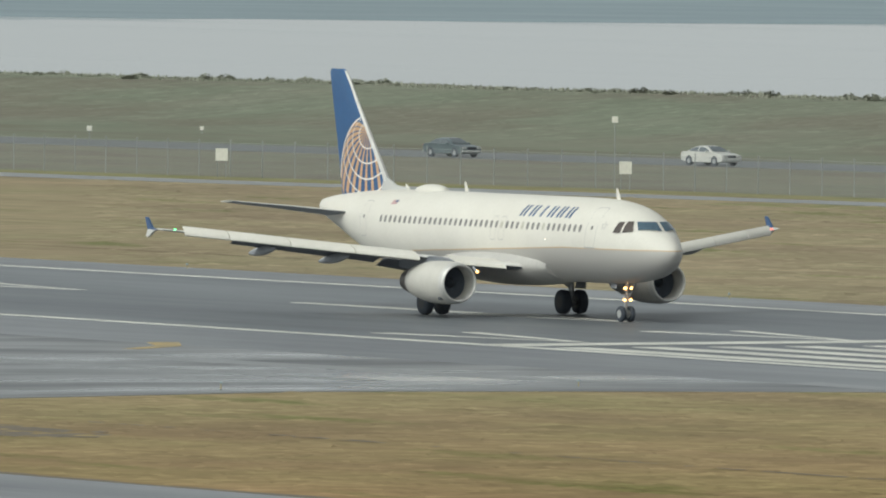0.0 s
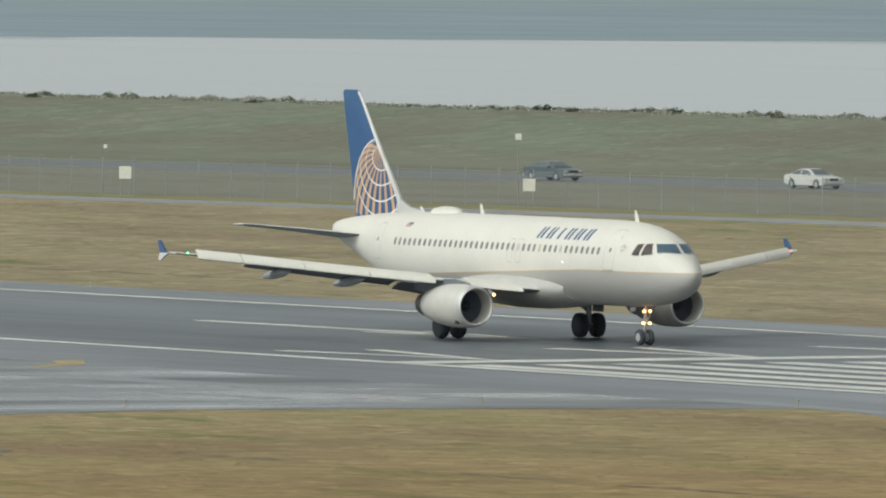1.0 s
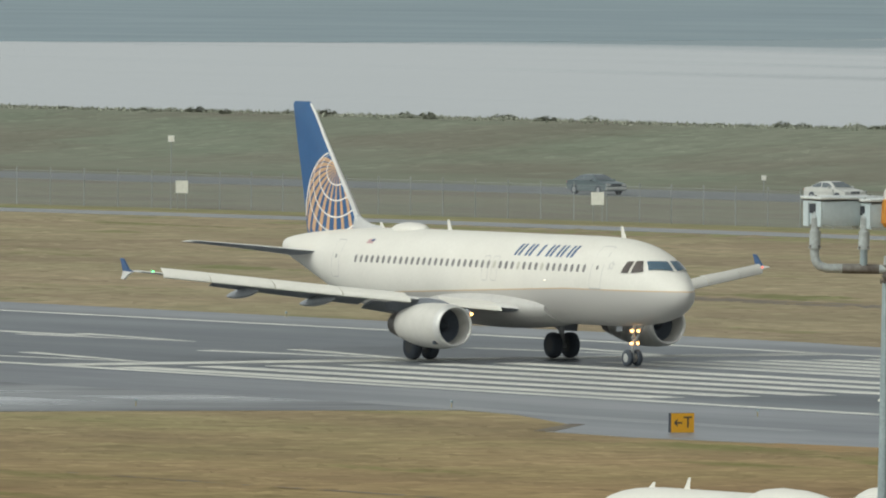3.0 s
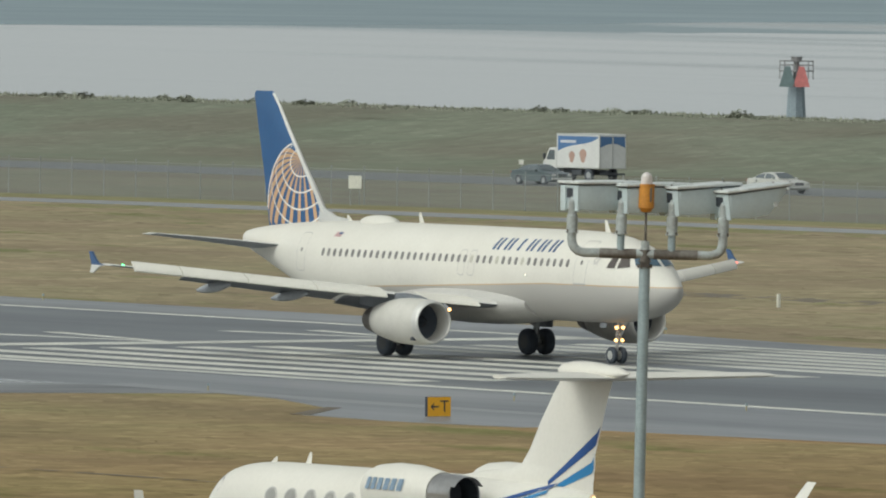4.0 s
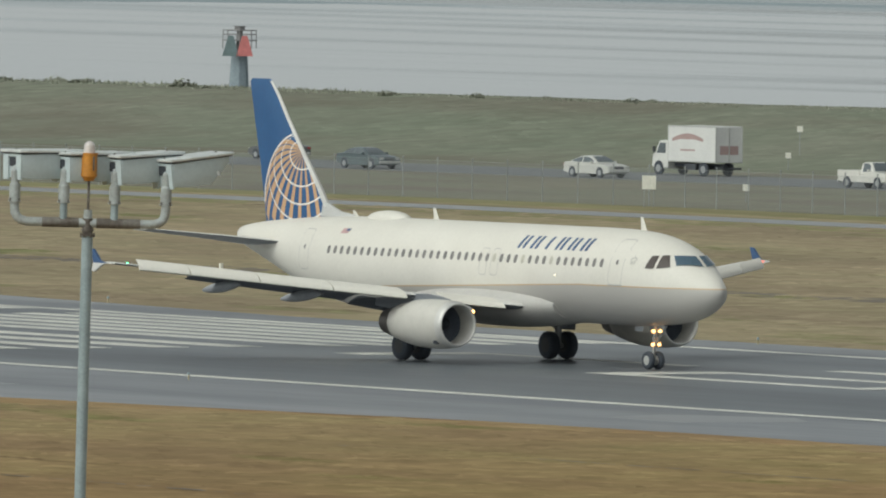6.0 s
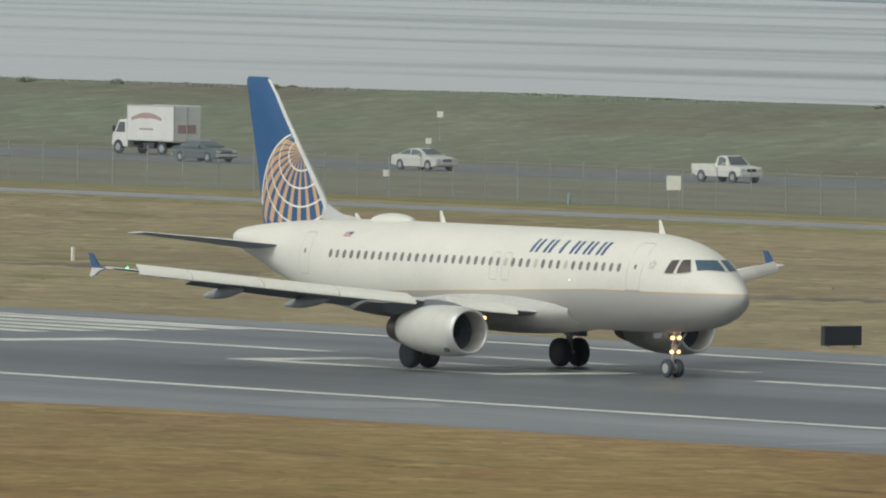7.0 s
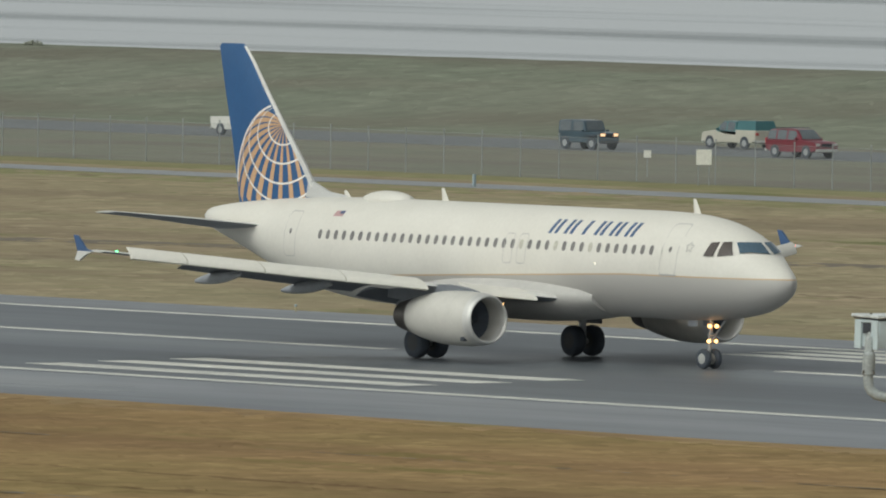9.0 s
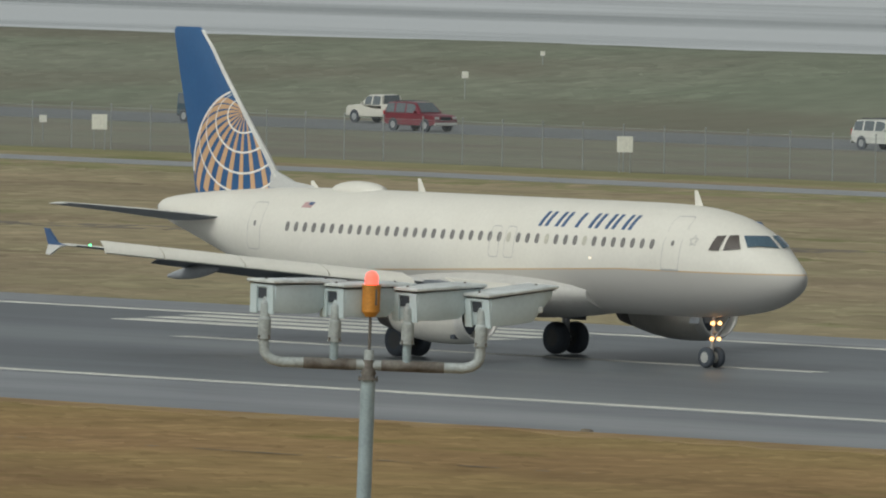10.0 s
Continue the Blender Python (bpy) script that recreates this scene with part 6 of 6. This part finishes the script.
def suv(name, label, rgb, boxy=False, lit=False):
    v, p = empty(name, label, "car", "vehicles on the road"), paint(name + "_paint", rgb)
    b = bmesh.new()
    if boxy:
        shell(b, [(-1.95, 0.48), (-2.0, 0.75), (-1.95, 1.12), (0.5, 1.14), (0.7, 1.13), (1.85, 1.06), (1.95, 0.98), (1.98, 0.5), (1.6, 0.42), (-1.6, 0.42)], 1.62)
        smooth(part("body", b, p, v), 30)
        cabin(v, p, -1.95, -1.9, 0.42, 0.68, 1.08, 1.82, 1.58, 1.50, ((0.06, 0.46), (0.54, 0.88)))
        b = bmesh.new()
        tube(b, (-2.02, 0.0, 1.0), (-2.2, 0.0, 1.0), 0.36, 0.36, 20)
        part("spare_wheel", b, M["tyre"], v)
        for s_ in (-1, 1):
            b = bmesh.new()
            box(b, (1.28, s_ * 0.80, 0.86), (0.95, 0.26, 0.08), None, 0.03)
            part("fender", b, M["car_trim"], v)
        road_wheels(v, (-1.25, 1.28), 1.70, 0.38)
        lamps(v, 1.96, -2.0, 0.92, 0.85, 1.5, lit)
    else:
        shell(b, [(-2.3, 0.48), (-2.36, 0.80), (-2.3, 1.08), (0.7, 1.08), (1.0, 1.07), (2.1, 0.98), (2.3, 0.84), (2.34, 0.46), (1.9, 0.34), (-1.9, 0.34)], 1.84)
        smooth(part("body", b, p, v), 35)
        cabin(v, p, -2.3, -2.05, 0.25, 1.0, 1.04, 1.74, 1.76, 1.44, ((0.05, 0.27), (0.31, 0.56), (0.60, 0.84)))
        road_wheels(v, (-1.42, 1.45), 1.84, 0.37)
        lamps(v, 2.29, -2.34, 0.82, 1.0, 1.84, False, 0.34)
        for s_ in (-1, 1):
            b = bmesh.new()
            tube(b, (-1.8, s_ * 0.55, 1.79), (0.1, s_ * 0.55, 1.79), 0.025, 0.025, 8)
            part("roof_rail", b, M["car_trim"], v)
    mirrors(v, p, 0.6, 1.8, 1.15)
    return v


def box_truck(name, label, printed):
    v, p = empty(name, label, "box truck", "vehicles on the road"), paint(name + "_paint", (0.68, 0.68, 0.64))
    b = bmesh.new()
    for y in (-0.42, 0.42):
        box(b, (-0.6, y, 0.72), (6.2, 0.12, 0.24))
    for x in (-3.2, -1.8, -0.5):
        box(b, (x, 0, 0.72), (0.12, 0.9, 0.2))
    box(b, (-3.72, 0, 0.55), (0.1, 2.2, 0.14))
    box(b, (-1.0, -1.0, 0.62), (1.2, 0.4, 0.4), None, 0.04)
    box(b, (-1.0, 1.0, 0.62), (1.2, 0.4, 0.4), None, 0.04)
    part("chassis", b, M["car_trim"], v)
    b = bmesh.new()
    shell(b, [(1.55, 0.55), (1.55, 2.30), (1.75, 2.42), (2.55, 2.36), (3.05, 1.55), (3.28, 1.35), (3.35, 0.60), (3.2, 0.45), (1.6, 0.45)], 2.1, 0.14)
    cab = smooth(part("cab", b, p, v), 30)
    b = bmesh.new()
    b.faces.new([b.verts.new(q) for q in ((3.06, -0.9, 1.58), (3.06, 0.9, 1.58), (2.62, 0.88, 2.30), (2.62, -0.88, 2.30))])
    part("windscreen", b, M["car_glass"], cab)
    for s_ in (-1, 1):
        b = bmesh.new()
        b.faces.new([b.verts.new((x, s_ * 1.056, z)) for x, z in ((1.85, 1.5), (2.85, 1.5), (2.5, 2.2), (1.85, 2.2))])
        part("side_window", b, M["car_glass"], cab)
        b = bmesh.new()
        box(b, (3.3, s_ * 0.8, 0.85), (0.08, 0.3, 0.2), None, 0.02)
        part("headlight", b, M["lamp_clear"], cab)
        b = bmesh.new()
        box(b, (2.95, s_ * 1.2, 1.75), (0.1, 0.2, 0.4), None, 0.03)
        part("mirror", b, M["car_trim"], cab)
    b = bmesh.new()
    box(b, (-1.15, 0, 2.18), (5.2, 2.35, 2.45), None, 0.03)
    cargo = part("cargo_box", b, paint(name + "_box_paint", (0.70, 0.70, 0.67)), v)
    b = bmesh.new()
    for y in (-1.15, 1.15):
        for z in (0.98, 3.38):
            tube(b, (-3.76, y, z), (1.46, y, z), 0.05, 0.05, 6)
        for x in (-3.74, 1.44):
            tube(b, (x, y, 0.98), (x, y, 3.38), 0.05, 0.05, 6)
    part("corner_rail", b, M["hub"], cargo)
    b = bmesh.new()
    for y in (-0.03, 0.03):
        tube(b, (-3.77, y, 1.0), (-3.77, y, 3.35), 0.02, 0.02, 6)
    part("rear_door_bar", b, M["hub"], cargo)
    if printed:
        blue, tan = paint("print_blue", (0.085, 0.185, 0.37)), paint("print_tan", (0.45, 0.30, 0.24))
        for s_ in (-1, 1):
            b = bmesh.new()
            top = [(-3.6, 3.25), (1.3, 3.25)]
            low = [(1.3 - 4.9 * u, 2.15 + 0.55 * math.sin(u * 3.0) * (1 - u) + 1.0 * u ** 2.2) for u in [i / 12 for i in range(13)]]
            b.faces.new([b.verts.new((x, s_ * 1.182, z)) for x, z in top + low])
            part("printed_panel", b, blue, cargo, "blue printed panel")
            for cx, cz, r in ((-0.4, 1.75, 0.42), (-1.75, 1.85, 0.50)):
                b = bmesh.new()
                b.faces.new([b.verts.new((cx + r * 0.8 * math.cos(t) * (1 + 0.2 * math.sin(3 * t)), s_ * 1.184, cz + r * math.sin(t))) for t in [2 * math.pi * i / 18 for i in range(18)]])
                part("printed_shape", b, tan, cargo, "tan printed shape")
            b = bmesh.new()
            b.faces.new([b.verts.new((x, s_ * 1.186, z)) for x, z in ((-0.9, 2.75), (1.0, 2.75), (1.0, 2.95), (-0.9, 2.95))])
            part("printed_bar", b, paint("print_white", (0.6, 0.62, 0.66)), cargo)
        b = bmesh.new()
        low = [(-1.1 + 2.2 * u, 2.45 + 0.3 * math.sin(u * 3.1)) for u in [i / 10 for i in range(11)]]
        b.faces.new([b.verts.new((-3.765, y, z)) for y, z in [(1.1, 3.25), (-1.1, 3.25)] + low])
        part("printed_panel", b, blue, cargo, "blue printed panel")
    else:
        red = paint("print_faded_red", (0.42, 0.30, 0.28))
        for s_ in (-1, 1):
            b = bmesh.new()
            up = [(1.0 - 3.4 * u, 2.55 + 0.35 * math.sin(u * math.pi)) for u in [i / 12 for i in range(13)]]
            dn = [(x, z - 0.42 + 0.12 * abs(x + 0.7)) for x, z in reversed(up)]
            b.faces.new([b.verts.new((x, s_ * 1.182, z)) for x, z in up + dn])
            part("printed_shape", b, red, cargo, "faded red printed shape")
            b = bmesh.new()
            b.faces.new([b.verts.new((x, s_ * 1.182, z)) for x, z in ((-1.5, 1.7), (0.1, 1.7), (0.1, 1.82), (-1.5, 1.82))])
            part("printed_bar", b, red, cargo)
        b = bmesh.new()
        b.faces.new([b.verts.new((-3.765, y, z)) for y, z in ((-0.8, 1.5), (0.8, 1.5), (0.8, 2.1), (-0.8, 2.1))])
        part("printed_panel", b, red, cargo)
    road_wheels(v, (-2.35, 2.55), 2.2, 0.46)
    return v


for thing, off, fit_ in (
        (sedan("dark_sedan", "dark grey-blue saloon car driving on the road", (0.105, 0.135, 0.145)), 0, (-0.187, 24.23, -1080.57)),
        (sedan("silver_sedan", "silver-white saloon car driving on the road", (0.58, 0.58, 0.54)), 0, (-0.26, 23.678, -1049.28)),
        (box_truck("printed_box_truck", "white box truck with blue printed panels on the road", True), 12, (-0.437, -20.038, -911.89)),
        (sedan("grey_sedan", "dark grey saloon car with red tail lights", (0.125, 0.13, 0.13)), 12, (0, -21.839, -837.69)),
        (box_truck("plain_box_truck", "white box truck with a faded red print", False), 12, (0, -20.1, -801.25)),
        (pickup("white_pickup", "white single-cab pickup truck driving on the road", (0.66, 0.65, 0.60)), 0, (-0.015, 22.996, -1024.08)),
        (suv("dark_jeep", "dark blue boxy off-roader with lit headlights", (0.055, 0.088, 0.112), True, True), 0, (0, 21.0, -974.0)),
        (pickup("teal_pickup", "cream pickup truck with a teal cab and bed cap", (0.50, 0.48, 0.40), (0.035, 0.13, 0.14), True), 12, (0, -20.946, -596.65)),
        (suv("red_suv", "dark red off-roader driving on the road", (0.175, 0.028, 0.042)), 0, (0, 20.413, -948.71)),
        (pickup("cream_pickup", "cream crew-cab pickup truck on the road", (0.62, 0.60, 0.53), None, True), 12, (0, -23.629, -525.55)),
        (suv("white_suv", "white off-roader driving on the road", (0.60, 0.60, 0.56)), 0, (0, 20.0, -903.1))):
    movers.append((thing, off, fit_))

# ---- shrubs and grass along the levee's crest ----
def shrub(name, seed):
    rnd = random.Random(seed)
    o = empty(name, "low dark scrubby shrub on the levee crest", "shrub", "shrubs on the levee")
    b = bmesh.new()
    for k in range(7):
        a = rnd.uniform(0, 6.28)
        tube(b, (0, 0, -0.1), (0.45 * math.cos(a), 0.45 * math.sin(a), rnd.uniform(0.5, 0.9)), 0.03, 0.008, 5)
    part("stem", b, M["bark"], o)
    b = bmesh.new()
    for k in range(420):
        a, r = rnd.uniform(0, 6.28), rnd.uniform(0, 1) ** 0.5
        h_ = rnd.uniform(0.05, 1.0) * (1.0 - 0.55 * r * r) * (0.8 + 0.3 * math.sin(3 * a + seed))
        c = Vector((0.9 * r * math.cos(a), 0.9 * r * math.sin(a), h_))
        d = Vector((rnd.uniform(-1, 1), rnd.uniform(-1, 1), rnd.uniform(-0.3, 1))).normalized()
        e = d.orthogonal().normalized()
        s_ = rnd.uniform(0.09, 0.18)
        b.faces.new([b.verts.new(c + d * s_), b.verts.new(c + e * s_ * 0.6), b.verts.new(c - d * s_), b.verts.new(c - e * s_ * 0.6)])
    part("foliage", b, M["leaf"], o)
    return o


rnd = random.Random(5)
kinds = [shrub("shrub", k + 1) for k in range(3)]
spots = [(-1277, 0.75), (-1243, 0.95), (-1196, 0.8), (-1178, 0.75), (-1160, 0.6), (-1073, 0.95), (-1041, 0.7), (-1090, 0.55)]
spots += [(-1330 + 240 * rnd.random(), 0.3 + 0.45 * rnd.random()) for k in range(60)]
spots += [(-1090 + 160 * rnd.random(), 0.3 + 0.35 * rnd.random()) for k in range(8)]
for i, (x, s_) in enumerate(spots):
    y = 689 + rnd.uniform(-3, 4)
    m = Matrix.Translation((x, y, ground_height(x, y) - 0.02)) @ Matrix.Rotation(rnd.uniform(0, 6.28), 4, "Z")
    if i < 3:
        o = kinds[i]
        o.matrix_basis = m
    else:
        o = copy_thing(kinds[i % 3], m)
    o.scale = (s_ * rnd.uniform(0.9, 1.6), s_ * rnd.uniform(0.9, 1.6), s_ * 0.66)

b = bmesh.new()
for k in range(5200):
    x = -1350 + 400 * rnd.random()
    y = 686 + 7 * rnd.random()
    z = ground_height(x, y)
    h_, a = rnd.uniform(0.12, 0.34) * (1.0 if x < -1050 else 0.45), rnd.uniform(0, 6.28)
    dx, dy = 0.12 * math.cos(a), 0.12 * math.sin(a)
    b.faces.new([b.verts.new((x - dx, y - dy, z - 0.03)), b.verts.new((x + dx, y + dy, z - 0.03)), b.verts.new((x + dx * 0.3 + rnd.uniform(-0.1, 0.1), y, z + h_))])
tagged(part("grass_tufts", b, M["leaf"], None, "ragged grass tufts along the levee crest"), category="grass", kind="stuff")
# ---- low tussocks that roughen the turf ----
def tussock_mat(key, lo, hi):
    """The turf's own colours, with each tussock a little lighter or darker."""
    m = M[key].copy()
    m.name = M[key].name + "_tussocks"
    n, l = m.node_tree.nodes, m.node_tree.links
    inp = n["Principled BSDF"].inputs["Base Color"]
    src = inp.links[0].from_socket
    geo, mr, hs = n.new("ShaderNodeNewGeometry"), n.new("ShaderNodeMapRange"), n.new("ShaderNodeHueSaturation")
    mr.inputs["To Min"].default_value, mr.inputs["To Max"].default_value = lo, hi
    l.new(geo.outputs["Random Per Island"], mr.inputs["Value"])
    l.new(mr.outputs["Result"], hs.inputs["Value"])
    l.new(src, hs.inputs["Color"])
    l.new(hs.outputs["Color"], inp)
    return m


def tussocks(name, label, key, count, seed, spot, width, height, lo, hi):
    """Small four-sided mounds scattered where spot() says the turf is."""
    r = random.Random(seed)
    verts, faces = [], []
    while len(faces) < 4 * count:
        p = spot(r)
        if p is None:
            continue
        x, y = p
        z = ground_height(x, y)
        w, a = r.uniform(*width), r.uniform(0, 1.57)
        h_ = w * r.uniform(*height)
        k = len(verts)
        for q in range(4):
            t = a + q * math.pi / 2
            g = w * r.uniform(0.6, 1.1)
            bx, by = x + g * math.cos(t), y + g * math.sin(t)
            verts.append((bx, by, ground_height(bx, by) - 0.01))
        verts.append((x + r.uniform(-0.3, 0.3) * w, y + r.uniform(-0.3, 0.3) * w, z + h_))
        faces += [(k + q, k + (q + 1) % 4, k + 4) for q in range(4)]
    me = bpy.data.meshes.new(name)
    me.from_pydata(verts, [], faces)
    me.materials.append(tussock_mat(key, lo, hi))
    tagged(new(name, me), label, "grass", kind="stuff")


TAXI_SIDE = [(238, -480), (270.9, -520), (279, -540), (287, -563), (306, -588), (326, -594), (338, -592), (353, -588)]


def near_spot(r):
    y = r.uniform(272.5, 350)
    x = -y * r.uniform(1.08, 1.92)
    return (x, y) if x > lane_y(y, TAXI_SIDE) + 1.5 and y < lane_y(x, EDGE) - 0.8 else None


def mid_spot(r):
    y = r.uniform(417.6, 556)
    x = -y * r.uniform(1.12, 1.88)
    if x < -635 and y < 422.5 or y > lane_y(x, ROADSIDE) - 1:
        return None
    return x, y


ROADSIDE = [(-1500, 500), (-1300, 511), (-1015, 531.5), (-930, 547), (-840, 554.5), (-700, 557.5), (-400, 559)]


def levee_spot(r):
    x = r.uniform(-1330, -760)
    return x, r.uniform(648, 690)


tussocks("turf_tussocks", "low dry tussocks in the brown turf", "near_turf", 16000, 31, near_spot, (0.3, 1.3), (0.03, 0.07), 0.86, 1.13)
tussocks("far_turf_tussocks", "low dry tussocks beyond the runway", "turf", 16000, 32, mid_spot, (0.4, 1.8), (0.03, 0.07), 0.88, 1.12)
tussocks("levee_tussocks", "rough grass tussocks on the levee's slope", "levee_turf", 14000, 33, levee_spot, (0.6, 2.4), (0.015, 0.05), 0.94, 1.08)
# ---- what moves ----
def motions():
    walk(plane, [(t, pose(x, y, 0.042, 0, 0, a)) for t, x, y, a in (
        (0.0, -682.55, 392.2, -1.42), (0.5, -677.58, 392.29, -1.5), (1.0, -671.71, 392.27, -1.6), (1.5, -664.91, 392.09, -1.35),
        (2.0, -657.27, 391.9, -0.91), (3.5, -629.87, 391.04, 0.26), (4.0, -619.35, 390.8, 0.67), (4.5, -608.12, 390.5, 0.76),
        (5.0, -596.31, 390.32, 0.85), (5.5, -583.97, 390.12, 0.78), (7.0, -543.44, 389.86, 0.19), (7.5, -528.89, 389.84, 0.0),
        (8.0, -513.61, 389.82, -0.05), (8.5, -497.54, 389.87, -0.28), (9.0, -481.21, 389.92, -0.42), (9.5, -464.18, 389.94, -0.43),
        (10.0, -446.31, 389.92, -0.12))])
    for thing, off, (c2, c1, c0) in movers:
        rows = []
        for k in range(21):
            s_ = 0.5 * k
            x = c2 * s_ * s_ + c1 * s_ + c0
            way = math.degrees(math.atan2(lane_y(x + 12) - lane_y(x - 12), 24.0)) + (180 if c1 < 0 else 0)
            rows.append((s_, pose(x, lane_y(x) + off, 0.03, 0, 0, way)))
        walk(thing, rows)
    walk(jet, [(0.5 * k, pose(-433.2 - 7.75 * (0.5 * k - 4.5), 256.0, 0.018, 0, 0, 180)) for k in range(21)])


motions()
